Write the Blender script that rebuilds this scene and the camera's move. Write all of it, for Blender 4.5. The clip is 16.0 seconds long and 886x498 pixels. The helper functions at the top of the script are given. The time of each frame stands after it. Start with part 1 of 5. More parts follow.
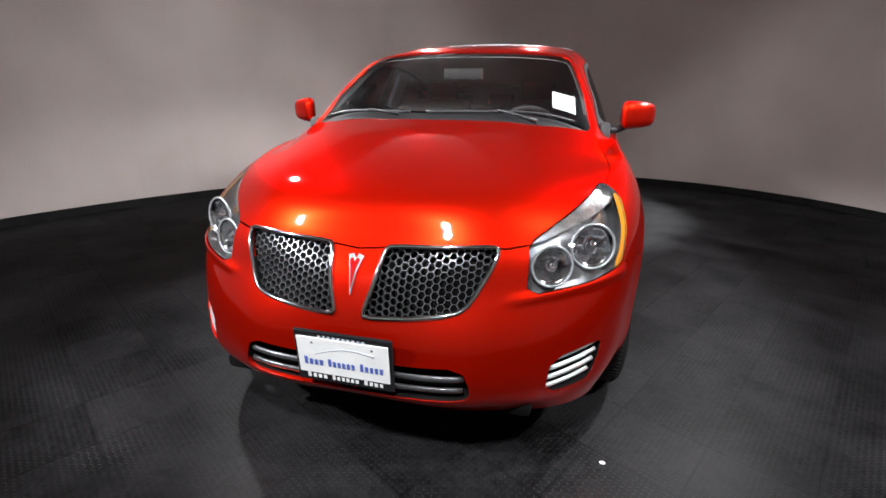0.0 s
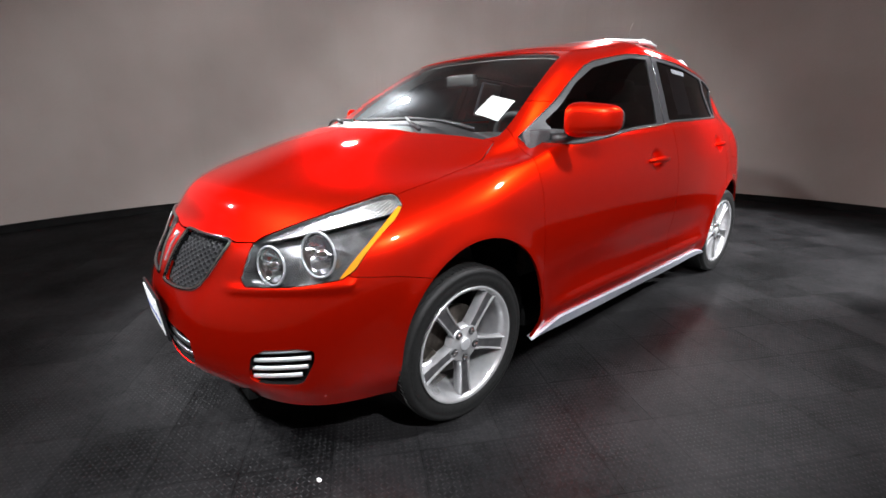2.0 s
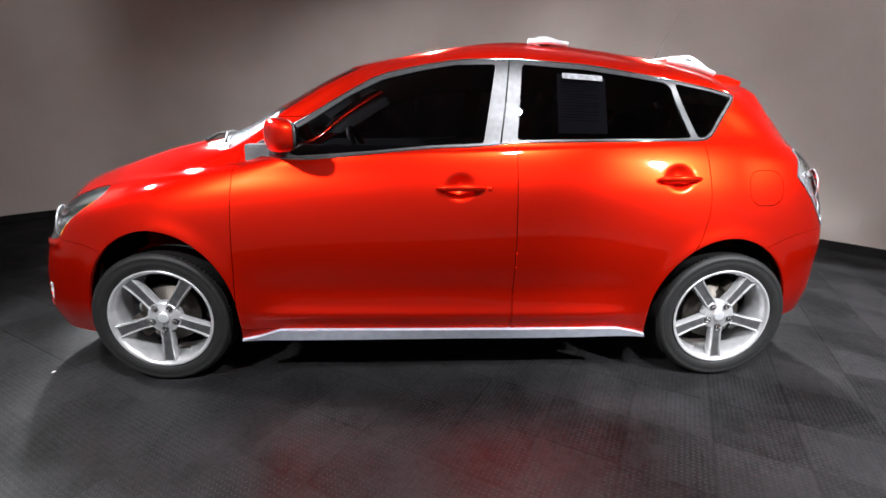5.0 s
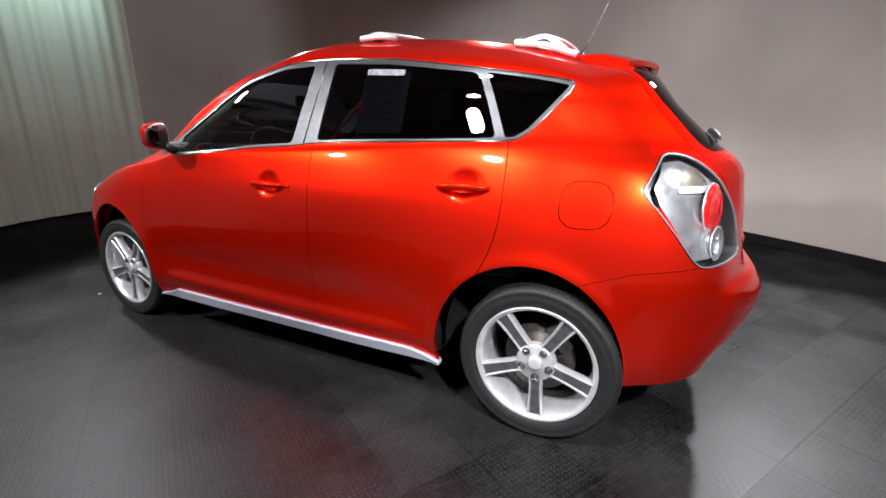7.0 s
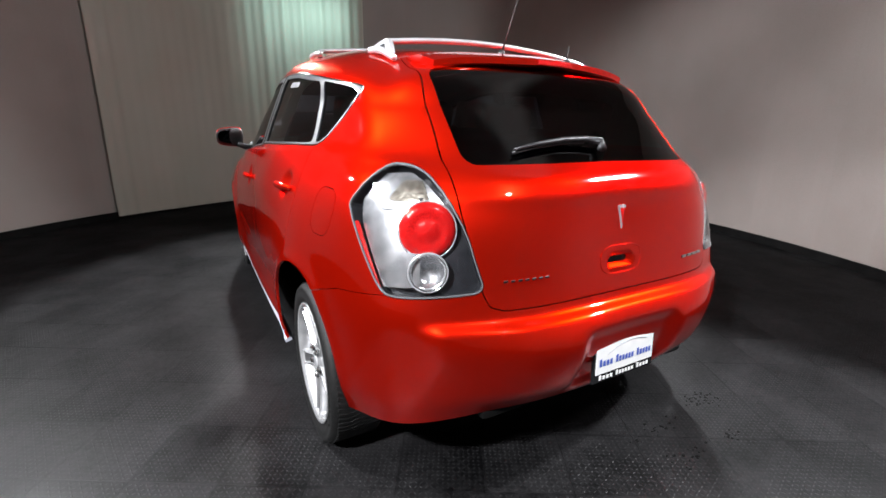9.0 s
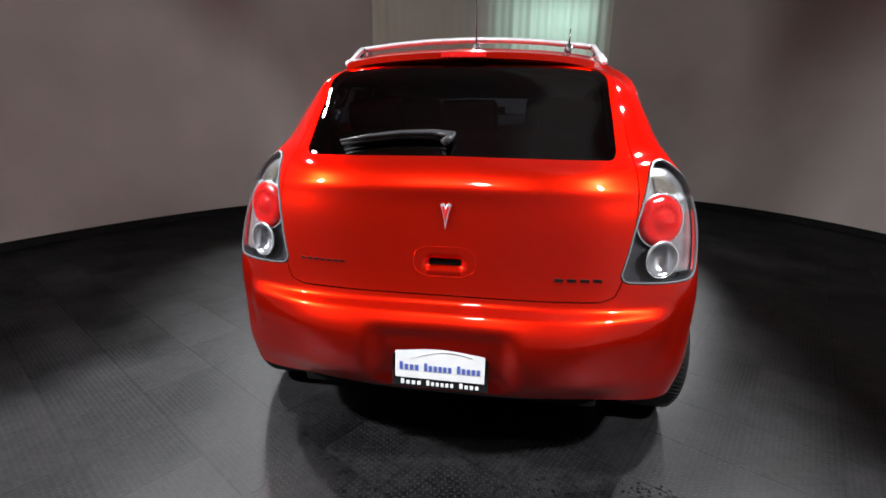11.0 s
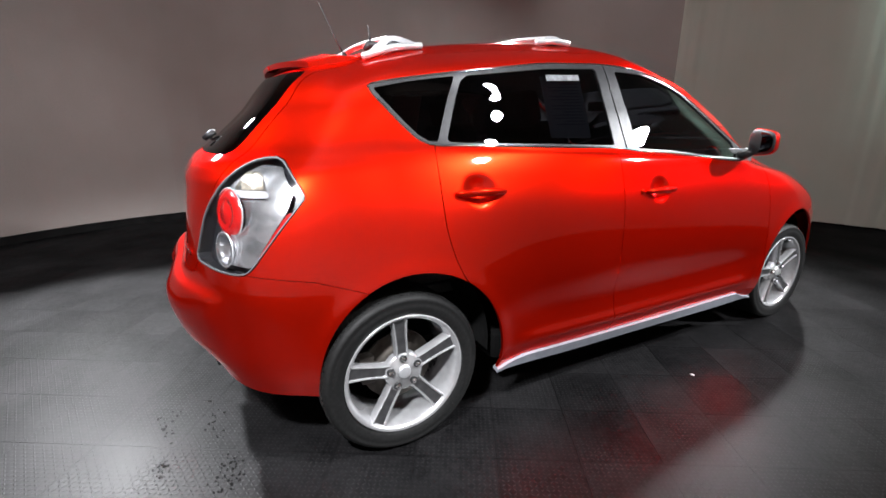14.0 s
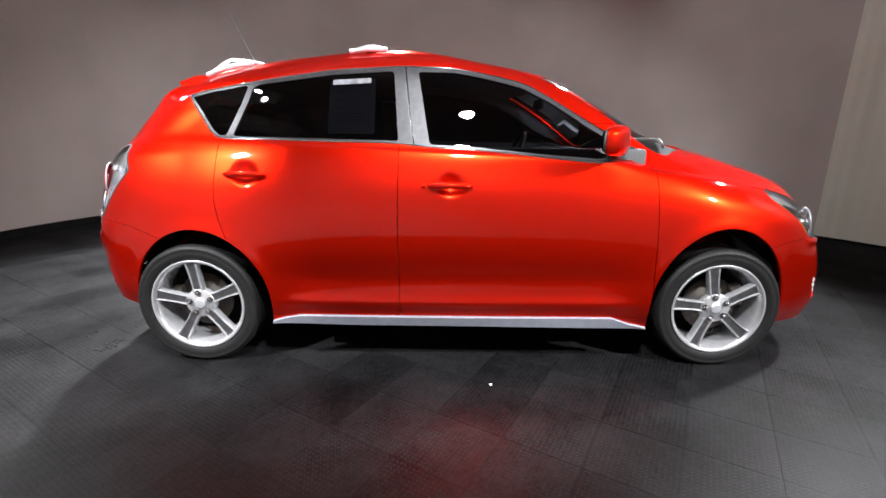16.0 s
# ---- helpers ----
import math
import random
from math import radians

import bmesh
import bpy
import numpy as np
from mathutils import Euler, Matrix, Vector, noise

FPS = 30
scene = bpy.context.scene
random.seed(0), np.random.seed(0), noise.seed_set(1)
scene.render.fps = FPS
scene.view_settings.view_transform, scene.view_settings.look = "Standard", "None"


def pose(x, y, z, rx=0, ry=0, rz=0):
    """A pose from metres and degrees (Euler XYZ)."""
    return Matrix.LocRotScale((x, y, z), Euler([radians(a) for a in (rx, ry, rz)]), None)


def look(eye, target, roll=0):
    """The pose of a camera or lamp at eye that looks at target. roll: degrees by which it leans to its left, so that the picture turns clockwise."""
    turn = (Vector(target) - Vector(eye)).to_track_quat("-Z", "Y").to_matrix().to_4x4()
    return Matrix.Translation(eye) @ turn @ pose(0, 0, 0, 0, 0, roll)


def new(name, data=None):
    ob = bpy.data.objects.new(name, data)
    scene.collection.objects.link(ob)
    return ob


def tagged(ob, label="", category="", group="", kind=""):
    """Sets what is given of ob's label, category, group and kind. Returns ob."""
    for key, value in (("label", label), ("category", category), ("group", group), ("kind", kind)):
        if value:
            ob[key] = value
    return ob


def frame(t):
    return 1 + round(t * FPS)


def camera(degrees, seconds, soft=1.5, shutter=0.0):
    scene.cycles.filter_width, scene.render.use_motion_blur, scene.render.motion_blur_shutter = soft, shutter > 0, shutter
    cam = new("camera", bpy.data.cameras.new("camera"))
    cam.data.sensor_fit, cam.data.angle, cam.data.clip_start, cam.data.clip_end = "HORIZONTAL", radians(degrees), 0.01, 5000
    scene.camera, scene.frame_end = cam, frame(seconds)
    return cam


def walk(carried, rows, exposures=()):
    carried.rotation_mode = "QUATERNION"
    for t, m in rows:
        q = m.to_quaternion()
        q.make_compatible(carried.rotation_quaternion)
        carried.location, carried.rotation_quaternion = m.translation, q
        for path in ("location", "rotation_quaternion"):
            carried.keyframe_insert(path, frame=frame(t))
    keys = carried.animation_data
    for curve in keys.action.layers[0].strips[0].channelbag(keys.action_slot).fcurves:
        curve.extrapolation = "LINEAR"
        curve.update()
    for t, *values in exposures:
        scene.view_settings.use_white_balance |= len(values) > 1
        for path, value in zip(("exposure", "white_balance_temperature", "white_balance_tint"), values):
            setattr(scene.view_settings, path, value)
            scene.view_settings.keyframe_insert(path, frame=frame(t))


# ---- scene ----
from mathutils.bvhtree import BVHTree

# ------------------------------------------------------------------ camera
cam = camera(90.55, 16.0, soft=1.6)
PATH = [
    (0.0, 0.552, -3.190, 1.132, 72.41, -0.82, 14.15),
    (0.5, 0.910, -3.085, 1.129, 72.28, -0.63, 24.81),
    (1.0, 1.295, -2.898, 1.128, 71.94, -0.42, 34.45),
    (1.5, 1.637, -2.631, 1.130, 73.09, 0.03, 41.48),
    (2.0, 1.939, -2.342, 1.134, 73.32, 0.32, 49.06),
    (2.5, 2.213, -1.994, 1.138, 73.40, 0.34, 55.65),
    (3.0, 2.451, -1.634, 1.143, 73.61, 0.46, 62.90),
    (3.5, 2.637, -1.240, 1.145, 73.45, 0.44, 69.79),
    (3.7, 2.689, -1.079, 1.146, 73.80, 0.55, 72.78),
    (5.8, 2.762, 0.537, 1.152, 74.25, -0.96, 97.28),
    (6.0, 2.716, 0.723, 1.153, 74.12, -0.71, 100.25),
    (6.5, 2.556, 1.212, 1.160, 74.66, -0.39, 107.58),
    (7.0, 2.345, 1.651, 1.167, 74.49, -0.10, 116.56),
    (7.5, 2.095, 1.995, 1.172, 74.77, 0.20, 124.02),
    (8.0, 1.842, 2.313, 1.176, 74.51, 0.29, 133.03),
    (8.5, 1.544, 2.624, 1.177, 74.10, -0.12, 141.60),
    (8.7, 1.402, 2.735, 1.177, 74.61, -0.40, 145.35),
    (10.8, -0.025, 3.219, 1.161, 74.54, -0.51, 184.28),
    (11.0, -0.186, 3.210, 1.161, 75.02, -0.82, 188.81),
    (11.5, -0.580, 3.120, 1.168, 75.07, -0.89, 200.23),
    (12.0, -0.900, 2.977, 1.177, 74.16, -0.83, 210.33),
    (12.5, -1.248, 2.775, 1.186, 74.31, -0.31, 218.89),
    (13.0, -1.594, 2.545, 1.191, 74.15, -0.70, 227.10),
    (13.5, -1.923, 2.216, 1.186, 74.62, -0.19, 233.84),
    (14.0, -2.201, 1.867, 1.178, 74.63, -0.43, 241.67),
    (14.5, -2.452, 1.478, 1.170, 74.85, -0.64, 249.08),
    (15.0, -2.688, 1.043, 1.163, 75.14, -0.42, 256.67),
    (15.5, -2.855, 0.552, 1.155, 74.84, -0.24, 264.65),
    (16.0, -2.930, 0.057, 1.146, 75.31, -0.40, 270.57),
]
walk(cam, [(t, pose(x, y, z, rx, ry, rz)) for t, x, y, z, rx, ry, rz in PATH], exposures=[(0.0, -0.16), (2.0, 0.05), (3.5, 0.2), (6.0, 0.16), (7.0, -0.05), (8.5, -0.22), (11.0, -0.26), (12.0, -0.24), (13.0, -0.2), (14.5, 0.02), (15.2, 0.2), (16.0, 0.36)])

# ------------------------------------------------------------------ light
world = bpy.data.worlds.new("dark_room")
scene.world = world
world.use_nodes = True
world.node_tree.nodes["Background"].inputs["Color"].default_value = (0.8, 0.85, 1, 1)
world.node_tree.nodes["Background"].inputs["Strength"].default_value = 0.02


def lamp(at, aim, watts, cone=88, size=0.095, colour=(0.945, 0.965, 1.0)):
    data = bpy.data.lights.new("ceiling_spot", "SPOT")
    data.energy, data.shadow_soft_size, data.color = watts, size, colour
    data.spot_size, data.spot_blend = radians(cone), 0.4
    ob = new("ceiling_spot", data)
    ob.matrix_world = look(at, aim)
    return ob


# ring of small bright ceiling spots round the car, all but the last turned towards it: place, aim, watts, cone
for x, y, ax, ay, az, watts, cone in (
        (2.6, 0.7, 0.0, 0.4, 0.9, 620, 88),
        (3.2, 3.2, 0.0, 2.2, 0.1, 1880, 58),
        (-2.6, 2.9, 0.2, 2.2, 0.0, 1300, 58),
        (-2.7, -0.2, 0.0, 0.2, 1.3, 640, 86),
        (-3.1, -3.9, -0.7, -1.25, 0.7, 1450, 40),
        (0.4, -3.8, 0.0, -0.5, 1.1, 640, 92),
        (3.2, -2.1, 0.3, -0.5, 1.0, 860, 84),
        (0.2, 3.9, 0.0, 0.9, 1.2, 190, 110),
        # unseen extra spot, added to brighten the curtain and front wall
        (-1.5, 3.6, 0.2, -5.0, 2.3, 620, 60)):
    lamp((x, y, 3.05), (ax, ay, az), watts, cone)
# daylight outside the window behind the curtain
behind = bpy.data.lights.new("daylight", "AREA")
behind.energy, behind.color = 34, (0.70, 1.0, 0.97)
behind.shape, behind.size, behind.size_y = "RECTANGLE", 1.5, 0.5
new("daylight", behind).matrix_world = look((-0.75, -6.1, 3.15), (-0.65, -5.2, 2.5))

# ------------------------------------------------------------------ materials


def material(name, colour, rough=0.5, metal=0.0, coat=0.0, spec=0.5):
    m = bpy.data.materials.new(name)
    m.use_nodes = True
    b = m.node_tree.nodes["Principled BSDF"]
    b.inputs["Base Color"].default_value = (*colour, 1)
    b.inputs["Roughness"].default_value = rough
    b.inputs["Metallic"].default_value = metal
    b.inputs["Coat Weight"].default_value = coat
    b.inputs["Coat Roughness"].default_value = 0.03
    b.inputs["Specular IOR Level"].default_value = spec
    return m


def node(m, kind, **values):
    n = m.node_tree.nodes.new(kind)
    for key, value in values.items():
        n.inputs[key].default_value = value
    return n


def wire(m, a, out, b, into):
    m.node_tree.links.new(a.outputs[out], b.inputs[into])


def grained(m, scale, low, high, bump=0.0, detail=4.0, second=0.0):
    """Varies a material's colour between two tones by noise at one or two scales, with fine relief."""
    b = m.node_tree.nodes["Principled BSDF"]
    co = node(m, "ShaderNodeTexCoord")
    n = node(m, "ShaderNodeTexNoise", Scale=scale, Detail=detail)
    wire(m, co, "Object", n, "Vector")
    ramp = node(m, "ShaderNodeValToRGB")
    ramp.color_ramp.elements[0].position, ramp.color_ramp.elements[1].position = 0.3, 0.7
    ramp.color_ramp.elements[0].color, ramp.color_ramp.elements[1].color = (*low, 1), (*high, 1)
    if second:
        n2 = node(m, "ShaderNodeTexNoise", Scale=second, Detail=3.0)
        wire(m, co, "Object", n2, "Vector")
        mix = node(m, "ShaderNodeMath")
        mix.operation = "MULTIPLY_ADD"
        mix.inputs[1].default_value = 0.5
        half = node(m, "ShaderNodeMath")
        half.operation = "MULTIPLY"
        half.inputs[1].default_value = 0.5
        wire(m, n2, 0, half, 0)
        wire(m, n, 0, mix, 0)
        wire(m, half, 0, mix, 2)
        wire(m, mix, 0, ramp, 0)
    else:
        wire(m, n, 0, ramp, 0)
    wire(m, ramp, 0, b, "Base Color")
    if bump:
        bu = node(m, "ShaderNodeBump", Strength=bump, Distance=0.002)
        wire(m, n2 if second else n, 0, bu, "Height")
        wire(m, bu, 0, b, "Normal")
    return m


def window_glass(name, tint, rough=0.0, ior=1.5):
    """A thin pane: clear or tinted straight through, mirror gloss by Fresnel."""
    m = bpy.data.materials.new(name)
    m.use_nodes = True
    t = m.node_tree
    for n in list(t.nodes):
        t.nodes.remove(n)
    out = node(m, "ShaderNodeOutputMaterial")
    mix = node(m, "ShaderNodeMixShader")
    fres = node(m, "ShaderNodeFresnel", IOR=ior)
    clear = node(m, "ShaderNodeBsdfTransparent", Color=(*tint, 1))
    gloss = node(m, "ShaderNodeBsdfGlossy", Roughness=rough)
    wire(m, fres, 0, mix, 0)
    wire(m, clear, 0, mix, 1)
    wire(m, gloss, 0, mix, 2)
    wire(m, mix, 0, out, 0)
    return m


PAINT = material("red_paint", (0.55, 0.010, 0.002), 0.33, 0.86, 1.0, 0.0)
grained(PAINT, 900.0, (0.56, 0.0085, 0.0015), (0.70, 0.012, 0.0022), 0.0, 1.0)
PAINT.node_tree.nodes["Principled BSDF"].inputs["Coat IOR"].default_value = 1.4
PAINT.node_tree.nodes["Principled BSDF"].inputs["Coat Roughness"].default_value = 0.04
PAINT.node_tree.nodes["Principled BSDF"].inputs["Specular Tint"].default_value = (0.9, 0.11, 0.08, 1)
_ripple = node(PAINT, "ShaderNodeTexNoise", Scale=38.0, Detail=2.0)
_peel = node(PAINT, "ShaderNodeBump", Strength=0.05, Distance=0.002)
wire(PAINT, _ripple, 0, _peel, "Height")
wire(PAINT, _peel, 0, PAINT.node_tree.nodes["Principled BSDF"], "Coat Normal")
BLACK = grained(material("black_plastic", (0.012, 0.012, 0.013), 0.45), 60.0, (0.008, 0.008, 0.009), (0.018, 0.018, 0.019), 0.1)
GLOSSBLACK = material("gloss_black", (0.01, 0.01, 0.011), 0.12)
VOID = material("dark_cavity", (0.004, 0.004, 0.004), 0.9, spec=0.1)
CHROME = material("chrome", (0.75, 0.75, 0.76), 0.08, 1.0)
SATIN = grained(material("satin_grey_trim", (0.035, 0.035, 0.038), 0.38, 0.35, spec=0.3), 40.0, (0.028, 0.028, 0.03), (0.042, 0.042, 0.045))
SILVER = grained(material("silver_paint", (0.55, 0.56, 0.58), 0.35, 0.55, 0.4), 30.0, (0.50, 0.51, 0.53), (0.60, 0.61, 0.63))
ALLOY = grained(material("alloy", (0.75, 0.75, 0.76), 0.27, 0.62, 0.25), 25.0, (0.44, 0.44, 0.45), (0.56, 0.56, 0.57))
# alloy coloured darker, for the dim ceiling that the flat spoke faces reflect
GROOVE = grained(material("spoke_groove_shade", (0.16, 0.16, 0.165), 0.3, 0.8), 25.0, (0.12, 0.12, 0.125), (0.20, 0.20, 0.205))
RUBBER = grained(material("tyre_rubber", (0.012, 0.012, 0.012), 0.6, spec=0.25), 80.0, (0.005, 0.005, 0.005), (0.011, 0.011, 0.011), 0.3)
STEEL = grained(material("brake_steel", (0.12, 0.10, 0.085), 0.5, 0.8), 30.0, (0.03, 0.025, 0.021), (0.075, 0.066, 0.058))
GREYMESH = grained(material("grille_grey", (0.16, 0.16, 0.17), 0.3, 0.7), 30.0, (0.085, 0.085, 0.09), (0.13, 0.13, 0.137))
WINDSCREEN = window_glass("windscreen_glass", (0.62, 0.66, 0.64), ior=1.75)
_film = node(WINDSCREEN, "ShaderNodeMixShader", Fac=0.012)
_haze = node(WINDSCREEN, "ShaderNodeBsdfGlossy", Color=(0.9, 0.95, 1.0, 1), Roughness=0.32)
_pane = [n for n in WINDSCREEN.node_tree.nodes if n.bl_idname == "ShaderNodeMixShader" and n != _film][0]
wire(WINDSCREEN, _pane, 0, _film, 1)
wire(WINDSCREEN, _haze, 0, _film, 2)
wire(WINDSCREEN, _film, 0, WINDSCREEN.node_tree.nodes["Material Output"], 0)
LINER = grained(material("black_liner", (0.006, 0.006, 0.006), 0.9, spec=0.1), 30.0, (0.004, 0.004, 0.004), (0.009, 0.009, 0.009), 0.2)
TINTED = window_glass("tinted_glass", (0.055, 0.058, 0.068))
LENS = window_glass("lamp_lens", (0.93, 0.94, 0.95))
REFLECTOR = grained(material("lamp_reflector", (0.85, 0.85, 0.87), 0.2, 0.7, spec=0.8), 30.0, (0.62, 0.63, 0.65), (0.80, 0.80, 0.82), 0.25, 1.0)
TAILCLEAR = grained(material("clear_lamp_chamber", (0.7, 0.7, 0.72), 0.24, 0.9), 22.0, (0.36, 0.37, 0.39), (0.72, 0.72, 0.74), 0.5, 2.0)
BOWL = grained(material("faceted_bowl", (0.8, 0.8, 0.82), 0.1, 1.0), 45.0, (0.62, 0.63, 0.65), (0.86, 0.86, 0.88), 0.9, 1.0)
HEADGREY = grained(material("headlamp_chamber", (0.25, 0.25, 0.26), 0.2, 0.85), 25.0, (0.16, 0.163, 0.167), (0.36, 0.36, 0.37), 0.3, 1.0)
BEZEL = grained(material("dark_lamp_bezel", (0.02, 0.021, 0.025), 0.3, 0.3), 40.0, (0.014, 0.015, 0.018), (0.028, 0.029, 0.034))
TURNBOWL = grained(material("turn_lamp_bowl", (0.3, 0.27, 0.22), 0.2, 0.85), 60.0, (0.20, 0.18, 0.15), (0.46, 0.42, 0.36), 0.6, 1.0)
SILLGREY = grained(material("sill_grey", (0.34, 0.36, 0.41), 0.42, 0.25), 30.0, (0.30, 0.32, 0.37), (0.37, 0.39, 0.44))
LAMPGREY = material("lamp_bezel", (0.42, 0.43, 0.45), 0.25, 0.6)
GASKET = material("lamp_gasket", (0.09, 0.092, 0.097), 0.45)
FLUTED = grained(material("fluted_reflector", (0.4, 0.4, 0.41), 0.22, 0.9), 30.0, (0.36, 0.362, 0.365), (0.72, 0.72, 0.70))
_flute = node(FLUTED, "ShaderNodeTexWave", Scale=34.0, Distortion=1.5, Detail=1.0)
_ridge = node(FLUTED, "ShaderNodeBump", Strength=0.7, Distance=0.004)
wire(FLUTED, node(FLUTED, "ShaderNodeTexCoord"), "Object", _flute, "Vector")
wire(FLUTED, _flute, 1, _ridge, "Height")
wire(FLUTED, _ridge, 0, FLUTED.node_tree.nodes["Principled BSDF"], "Normal")
AMBER = material("amber_lens", (0.52, 0.20, 0.01), 0.15, coat=0.6)
DARKMIRROR = material("mirror_glass", (0.22, 0.23, 0.24), 0.02, 1.0)
REDLENS = grained(material("red_lens", (0.5, 0.01, 0.008), 0.12, coat=1.0), 170.0, (0.30, 0.004, 0.004), (0.48, 0.008, 0.008), 0.5, 1.0)
WHITE = grained(material("white_paper", (0.80, 0.80, 0.79), 0.6), 20.0, (0.62, 0.62, 0.62), (0.70, 0.70, 0.69))
BLUE = material("blue_print", (0.05, 0.09, 0.35), 0.6)
GREYPRINT = material("grey_print", (0.35, 0.37, 0.42), 0.6)
LABELGREY = grained(material("label_grey", (0.13, 0.135, 0.15), 0.6), 60.0, (0.06, 0.06, 0.07), (0.2, 0.205, 0.22))
CLOTH = grained(material("seat_cloth", (0.03, 0.03, 0.033), 0.9), 90.0, (0.02, 0.02, 0.022), (0.045, 0.045, 0.05), 0.4)
DASH = grained(material("dashboard_vinyl", (0.035, 0.035, 0.037), 0.6), 120.0, (0.025, 0.025, 0.027), (0.045, 0.045, 0.047), 0.3)
HEADLINER = grained(material("headliner", (0.30, 0.30, 0.29), 0.95), 60.0, (0.26, 0.26, 0.25), (0.33, 0.33, 0.32))

# ------------------------------------------------------------------ mesh helpers


def link(name, verts, faces, mat, parent=None, label="", normals=None, smooth=True):
    me = bpy.data.meshes.new(name)
    me.from_pydata([tuple(v) for v in verts], [], [tuple(int(i) for i in f) for f in faces])
    me.materials.append(mat)
    if smooth:
        me.shade_smooth()
    if normals is not None:
        me.normals_split_custom_set_from_vertices([tuple(n) for n in normals])
    ob = new(name, me)
    ob.parent = parent
    if label:
        ob["label"] = label
    return ob


def part(name, bm, mat, parent=None, label="", smooth=True):
    """One bmesh as one mesh object under a thing or a part."""
    me = bpy.data.meshes.new(name)
    bm.to_mesh(me)
    bm.free()
    me.materials.append(mat)
    if smooth:
        me.shade_smooth()
        me.set_sharp_from_angle(angle=radians(35))
    ob = new(name, me)
    ob.parent = parent
    if label:
        ob["label"] = label
    return ob


def box_bm(size, at=(0, 0, 0), bevel=0.0, segments=2, turn=None, bm=None):
    own = bmesh.new()
    bmesh.ops.create_cube(own, size=1)
    bmesh.ops.scale(own, vec=size, verts=own.verts)
    if bevel:
        bmesh.ops.bevel(own, geom=own.edges[:], offset=bevel, segments=segments, affect="EDGES", profile=0.6)
    m = Matrix.Translation(at) @ (turn if turn is not None else Matrix.Identity(4))
    bmesh.ops.transform(own, matrix=m, verts=own.verts)
    if bm is None:
        return own
    add_bm(bm, own)
    return bm


def add_bm(bm, other):
    me = bpy.data.meshes.new("t")
    other.to_mesh(me)
    other.free()
    bm.from_mesh(me)
    bpy.data.meshes.remove(me)


def lathe(profile, count=48, axis="x"):
    """Turns a profile of (radius, along) round an axis; closed only if the profile is."""
    v, f = [], []
    n = len(profile)
    for i in range(count):
        a = 2 * math.pi * i / count
        for r, h in profile:
            v.append({"x": (h, r * math.cos(a), r * math.sin(a)), "y": (r * math.cos(a), h, r * math.sin(a)), "z": (r * math.cos(a), r * math.sin(a), h)}[axis])
    for i in range(count):
        j = (i + 1) % count
        for k in range(n - 1):
            f.append((i * n + k, j * n + k, j * n + k + 1, i * n + k + 1))
    return v, f


def tube(path, radius, closed=False, sides=8, flat=1.0, out=None):
    """A round or flattened bar along a path of points. out: per-point outward direction for the flattening."""
    p = np.asarray(path, float)
    n = len(p)
    if closed:
        tan = np.roll(p, -1, 0) - np.roll(p, 1, 0)
    else:
        tan = np.gradient(p, axis=0)
    tan /= np.linalg.norm(tan, axis=1)[:, None] + 1e-9
    ref = np.tile([0.0, 0.0, 1.0], (n, 1)) if out is None else np.asarray(out, float)
    side = np.cross(tan, ref)
    weak = np.linalg.norm(side, axis=1) < 1e-3
    side[weak] = np.cross(tan[weak], [0.0, 1.0, 0.0])
    side /= np.linalg.norm(side, axis=1)[:, None] + 1e-9
    up = np.cross(side, tan)
    rad = np.broadcast_to(np.asarray(radius, float), (n,))
    v, f = [], []
    for i in range(n):
        for k in range(sides):
            a = 2 * math.pi * k / sides
            v.append(p[i] + rad[i] * (math.cos(a) * side[i] + flat * math.sin(a) * up[i]))
    for i in range(n if closed else n - 1):
        j = (i + 1) % n
        for k in range(sides):
            l = (k + 1) % sides
            f.append((i * sides + k, j * sides + k, j * sides + l, i * sides + l))
    if not closed:
        f.append(tuple(range(sides)))
        f.append(tuple(range((n - 1) * sides, n * sides))[::-1])
    return v, f


def rounded(poly, times=2, most=0.035):
    """Cuts the corners of a closed outline, each by a quarter of its edge or the given length at most."""
    p = np.asarray(poly, float)
    for _ in range(times):
        q = np.roll(p, -1, 0)
        k = np.minimum(0.22, most / (np.linalg.norm(q - p, axis=1) + 1e-9))[:, None]
        p = np.stack([(1 - k) * p + k * q, k * p + (1 - k) * q], 1).reshape(-1, p.shape[1])
        most *= 0.45
    return p


def dense(poly, step, closed=True):
    p = np.asarray(poly, float)
    out = []
    n = len(p)
    for i in range(n if closed else n - 1):
        a, b = p[i], p[(i + 1) % n]
        k = max(1, int(np.linalg.norm(b - a) / step))
        out += [a + (b - a) * j / k for j in range(k)]
    if not closed:
        out.append(p[-1])
    return np.array(out)


def inside(pts, poly):
    """Signed distance of points to a closed outline, negative inside."""
    p = np.asarray(poly, float)
    d = np.full(len(pts), 1e9)
    odd = np.zeros(len(pts), bool)
    for i in range(len(p)):
        a, b = p[i], p[(i + 1) % len(p)]
        e, w = b - a, pts - a
        t = np.clip((w @ e) / (e @ e + 1e-12), 0, 1)
        d = np.minimum(d, np.linalg.norm(w - t[:, None] * e, axis=1))
        if a[1] != b[1]:
            odd ^= ((a[1] > pts[:, 1]) != (b[1] > pts[:, 1])) & (pts[:, 0] < (b[0] - a[0]) * (pts[:, 1] - a[1]) / (b[1] - a[1]) + a[0])
    return np.where(odd, -d, d)


